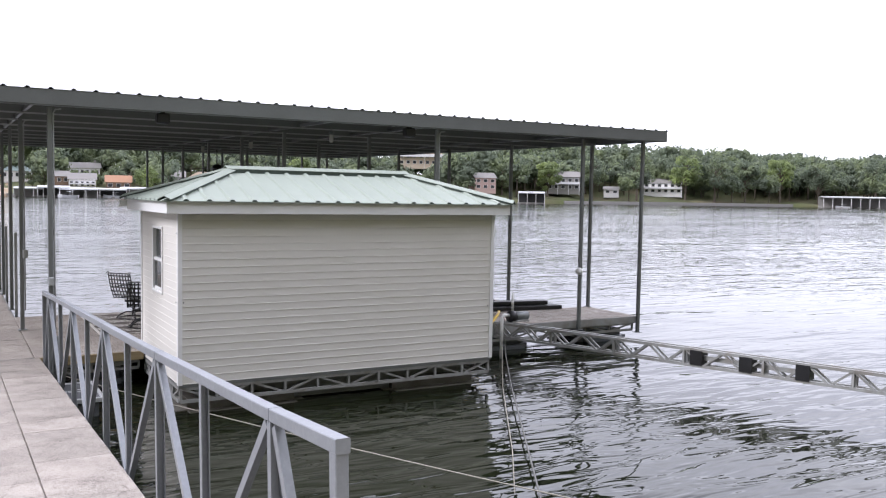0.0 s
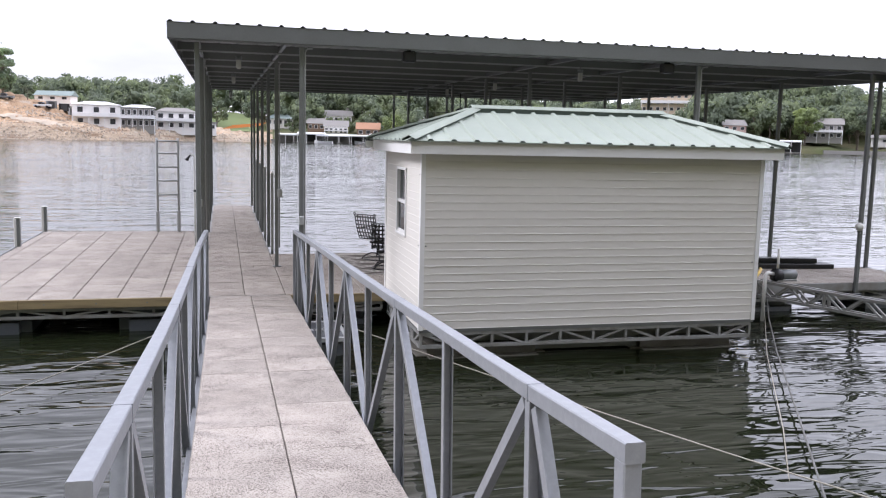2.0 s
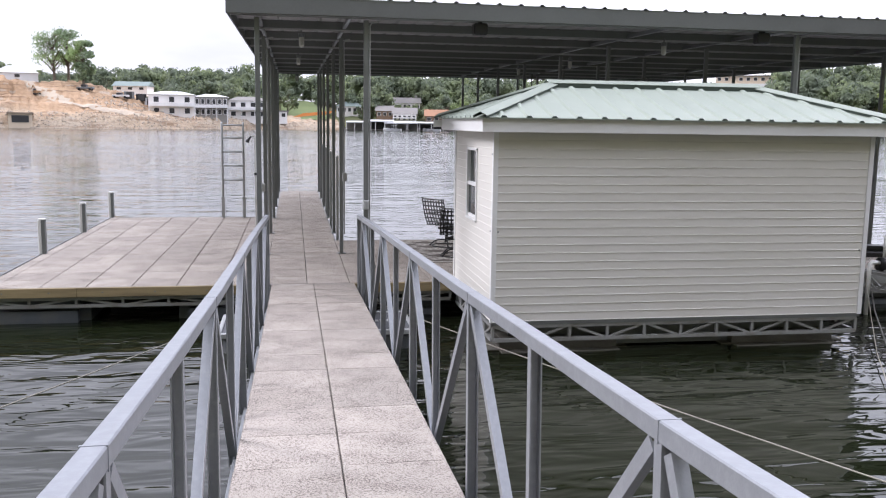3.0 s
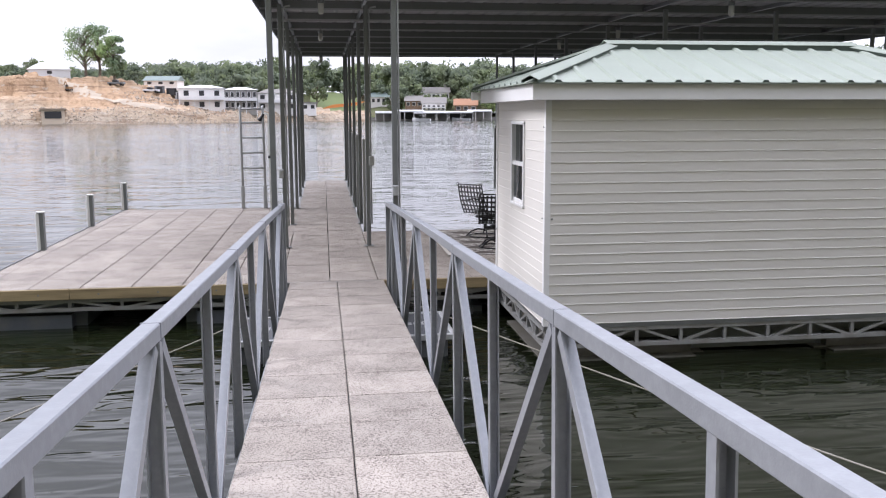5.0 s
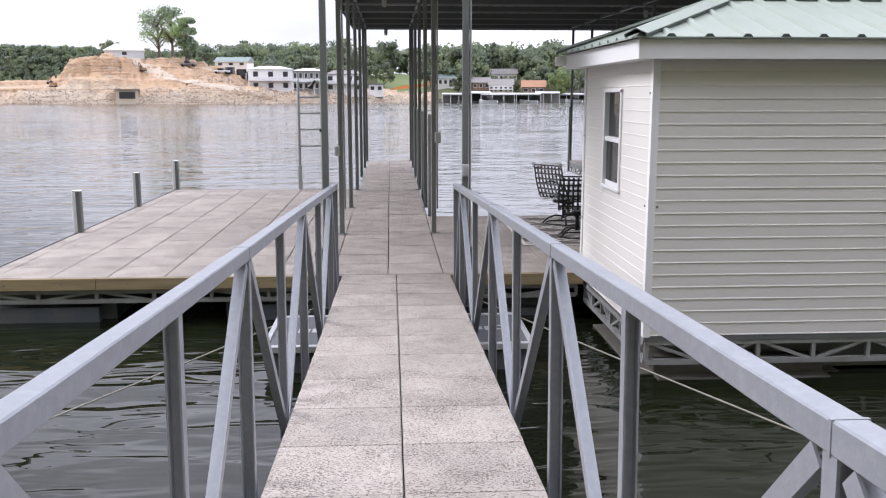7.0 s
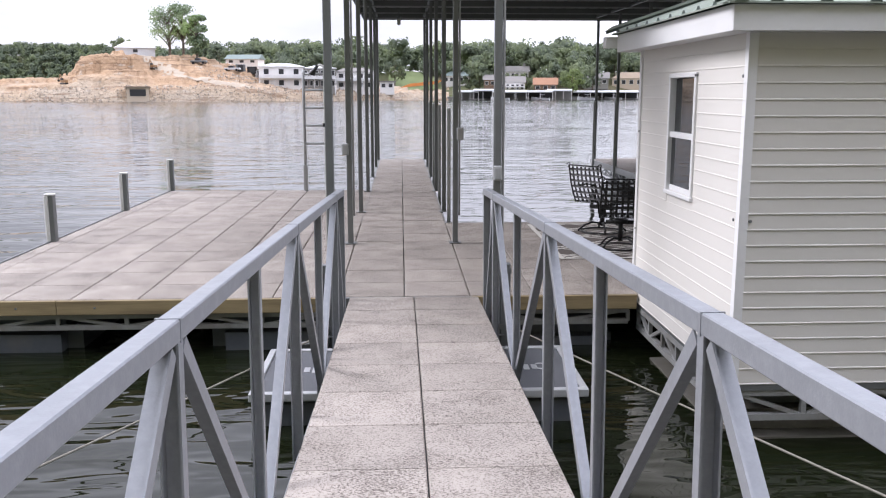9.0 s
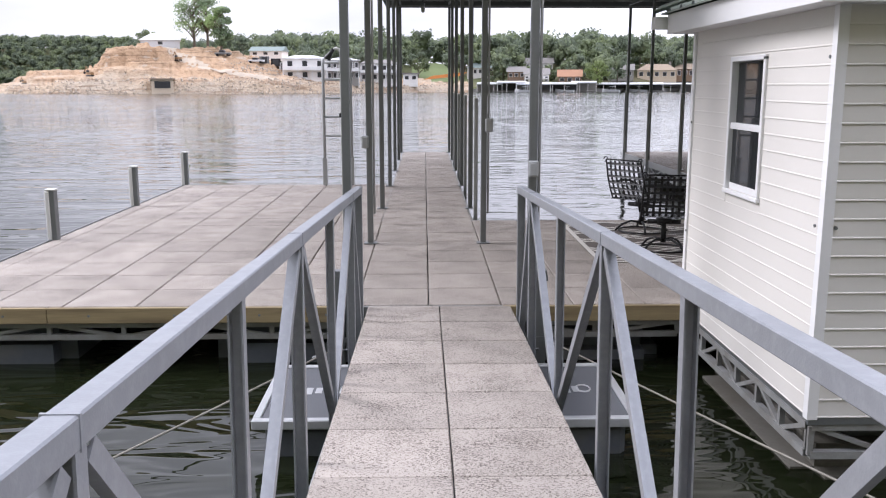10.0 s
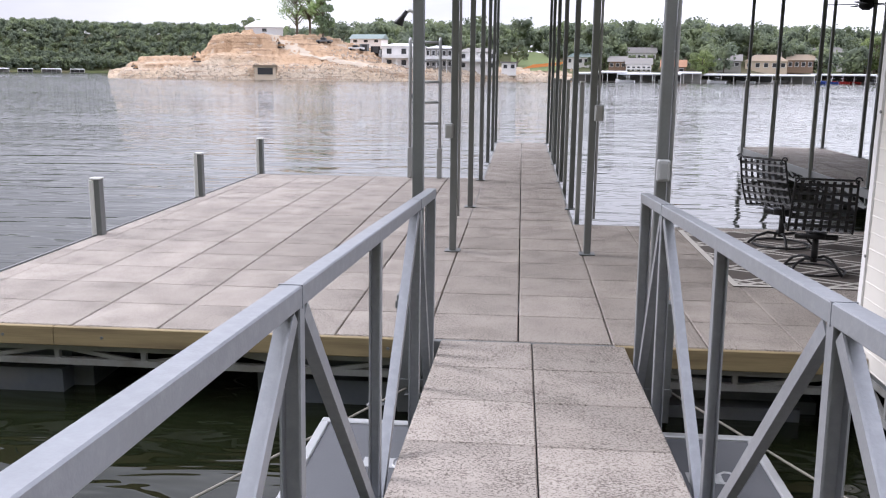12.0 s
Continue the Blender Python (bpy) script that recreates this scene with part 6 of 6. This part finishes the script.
def make_woods():
    rg = random.Random(21)
    def kinds(count, leaves, size, low):
        made = []
        for i in range(count):
            lobes = tree_lobes(rg, 1.0, rg.uniform(0.62, 0.9), 14, low)
            made.append((leaf_cloud(rg, lobes, leaves, size), blob(lobes[::2], 0.62)))
        return made
    wood, park, distant = kinds(9, 520, 0.058, 0.22), kinds(7, 560, 0.058, 0.42), kinds(6, 300, 0.078, 0.15)
    trunk = shape_of(tube([(0, 0, -0.1), (0.01, 0, 0.3), (0, 0.01, 0.6)], [0.022, 0.016, 0.008], 5))
    leaves, trunks = Soup(), Soup()
    az = -36.0
    placed = 0
    while az < 60:
        r0 = lerp_table(SHORE, az)
        d = 6.0 + rg.uniform(0, 6)
        while d < 135:
            a = az + rg.uniform(-0.5, 0.5) * 350 / r0
            r = r0 + d
            x, y = polar(a, r)
            d += rg.uniform(6.0, 10.5) * (1 + d / 220)
            front = d < 34
            if front and 3 < a < 24 and rg.random() < 0.75:
                continue
            if front and 33 < a < 58 and rg.random() < 0.85:
                continue
            if -9 < a < 3 and r < 345:
                continue
            if any((x - cx) ** 2 + (y - cy) ** 2 < s * s for cx, cy, s in CLEAR_XY):
                continue
            hgt = rg.uniform(10.0, 16.8) * (1.28 if a > 30 else 1.0) if r0 < 600 else rg.uniform(11, 14.5)
            m = Matrix.Translation((x, y, shore_height(a, r) - 0.4)) @ Matrix.Rotation(rg.random() * 6.3, 4, "Z") @ Matrix.Diagonal((hgt * rg.uniform(0.85, 1.15), hgt * rg.uniform(0.85, 1.15), hgt, 1))
            kind = distant if r0 > 600 else park if a > 30 and d < 55 else wood
            (lv, lf), (bv, bf) = kind[rg.randrange(len(kind))]
            leaves.add(lv, lf, m)
            leaves.add(bv, bf, m)
            if d < 60 and r0 < 600:
                trunks.add(*trunk, m)
            placed += 1
        az += 1.05 * 350 / r0 * (1.0 if r0 < 600 else 0.9)
    woods = tagged(new("woodland", leaves.mesh("woodland", M["leaf"])), "dense green summer woodland on the far hills", "woods", kind="stuff")
    tagged(new("woodland_trunks", trunks.mesh("woodland_trunks", M["bark"])), "grey-brown trunks at the wood's edge", "tree trunks", kind="stuff")
    return placed


make_woods()


def make_tree(az, r, z, h, w, mat, label, seed, lobes_n=9, leaves=900, size=0.55, bare=0.3, low=0.35):
    rg = random.Random(seed)
    x, y = polar(az, r)
    t = thing("shade_tree", pose(x, y, z), label, "tree", "single shore trees")
    bm = tube([(0, 0, -0.5), (0.1, 0, h * 0.25), (-0.1, 0.1, h * 0.5), (0.05, 0, h * 0.75)], [0.028 * h, 0.022 * h, 0.015 * h, 0.006 * h], 7)
    lobes = []
    for i in range(lobes_n):
        a = i * 2.4 + rg.random()
        zz = h * rg.uniform(low + 0.08, 0.93)
        q = max(0.25, 1 - ((zz / h - 0.62) / 0.45) ** 2)
        rr = w * 0.5 * rg.uniform(0.4, 0.85) * q
        c = Vector((math.cos(a) * rr, math.sin(a) * rr, zz))
        lobes.append((c, w * rg.uniform(0.10, 0.17)))
        s = Vector((0, 0, max(h * 0.2, zz - rr * 0.9)))
        tube([s, s.lerp(c, 0.5) + Vector((0, 0, h * 0.02)), c], [0.010 * h, 0.007 * h, 0.003 * h], 5, bm=bm)
    part("trunk", bm, M["bark"], t)
    v, f = leaf_cloud(rg, lobes, leaves, size)
    soup = Soup()
    soup.add(v, f, Matrix())
    crown = new("crown", soup.mesh("crown", M[mat]))
    crown.parent = t


make_tree(-14.3, 314, 13.0, 18.5, 16.0, "leaf_grey", "tall open-crowned oak on the clay hilltop", 41, 46, 2300, 0.42, low=0.28)
make_tree(-13.5, 316, 13.0, 19.0, 11.0, "leaf_grey", "tall open-crowned oak on the clay hilltop", 49, 46, 2300, 0.42, low=0.3)
make_tree(-12.7, 306, 11.4, 16.5, 9.5, "leaf_grey", "full green oak on the clay hilltop", 42, 34, 3600, 0.5, low=0.15)
make_tree(-11.4, 306, 10.4, 6.0, 4.6, "leaf", "small young tree on the clay slope", 43, 6, 350, 0.4)
make_tree(-17.0, 332, 11.5, 9.5, 10.0, "leaf", "round dark oak behind the tent", 44, 26, 2200, 0.5, low=0.02)
make_tree(36.9, 385, 3.0, 15.0, 13.0, "leaf_light", "bright green rounded tree by the shore", 45, 30, 3600, 0.6, low=0.12)
make_tree(33.9, 378, 3.0, 14.0, 10.0, "leaf", "green tree beside the pink house", 46, 24, 2400, 0.6, low=0.2)
make_tree(11.0, 332, 1.8, 8.5, 10.0, "leaf_light", "rounded green tree between cottages", 47, 20, 1800, 0.5, low=0.1)
make_tree(20.6, 414, 3.5, 15.0, 15.0, "leaf_light", "wide green shore tree beside a white house", 48, 30, 3400, 0.65, low=0.1)
for i, (az, h, mat) in enumerate(((39.8, 14, "leaf"), (42.6, 17, "leaf"), (45.6, 16, "leaf_light"), (47.4, 17, "leaf"), (49.2, 15, "leaf"), (51.2, 17, "leaf_light"), (53.4, 16, "leaf"), (31.0, 14, "leaf"), (56.5, 17, "leaf"))):
    r = lerp_table(SHORE, az) + 10 + 3 * (i % 3)
    make_tree(az, r, shore_height(az, r), h * 1.35, h * 1.0, mat, "tall shore oak with a bare lower trunk", 60 + i, 34, 3000, 0.7, low=0.30)
for i, (az, r, h) in enumerate(((6.8, 350, 6.5), (7.4, 351, 6.0), (8.1, 350, 6.2), (8.8, 352, 7.5), (6.0, 352, 8.5), (4.4, 345, 7.0), (9.9, 352, 9.0))):
    make_tree(az, r, shore_height(az, r) - 0.4, h, h * 1.0, "leaf", "low round tree between hillside houses", 90 + i, 14, 1100, 0.5, low=0.08)
for i, (az, h) in enumerate(((-0.4, 11), (1.9, 12), (2.6, 10))):
    make_tree(az, 356 + 4 * i, shore_height(az, 356) - 0.2, h, h * 0.8, "leaf", "dark oak standing on the hillside lawn", 80 + i, 18, 1500, 0.5, low=0.35)


# ---- pavers, last ----
pavers(swim, -4.53, -0.706, 0.012, 9.03, seed=3)
pavers(walkway, -0.706, 0.506, 0.012, FAR_Y, seed=4)
pavers(patio, 0.506, 11.0, 0.012, PATIO_Y, seed=5)
pavers(patio, 11.0, 12.28, 0.012, 1.67, seed=6)
pavers(finger, 5.31, 7.3, PATIO_Y + 0.03, FAR_Y, seed=7)
pavers(side_finger, 10.23, 10.97, PATIO_Y + 0.03, FAR_Y, seed=8)
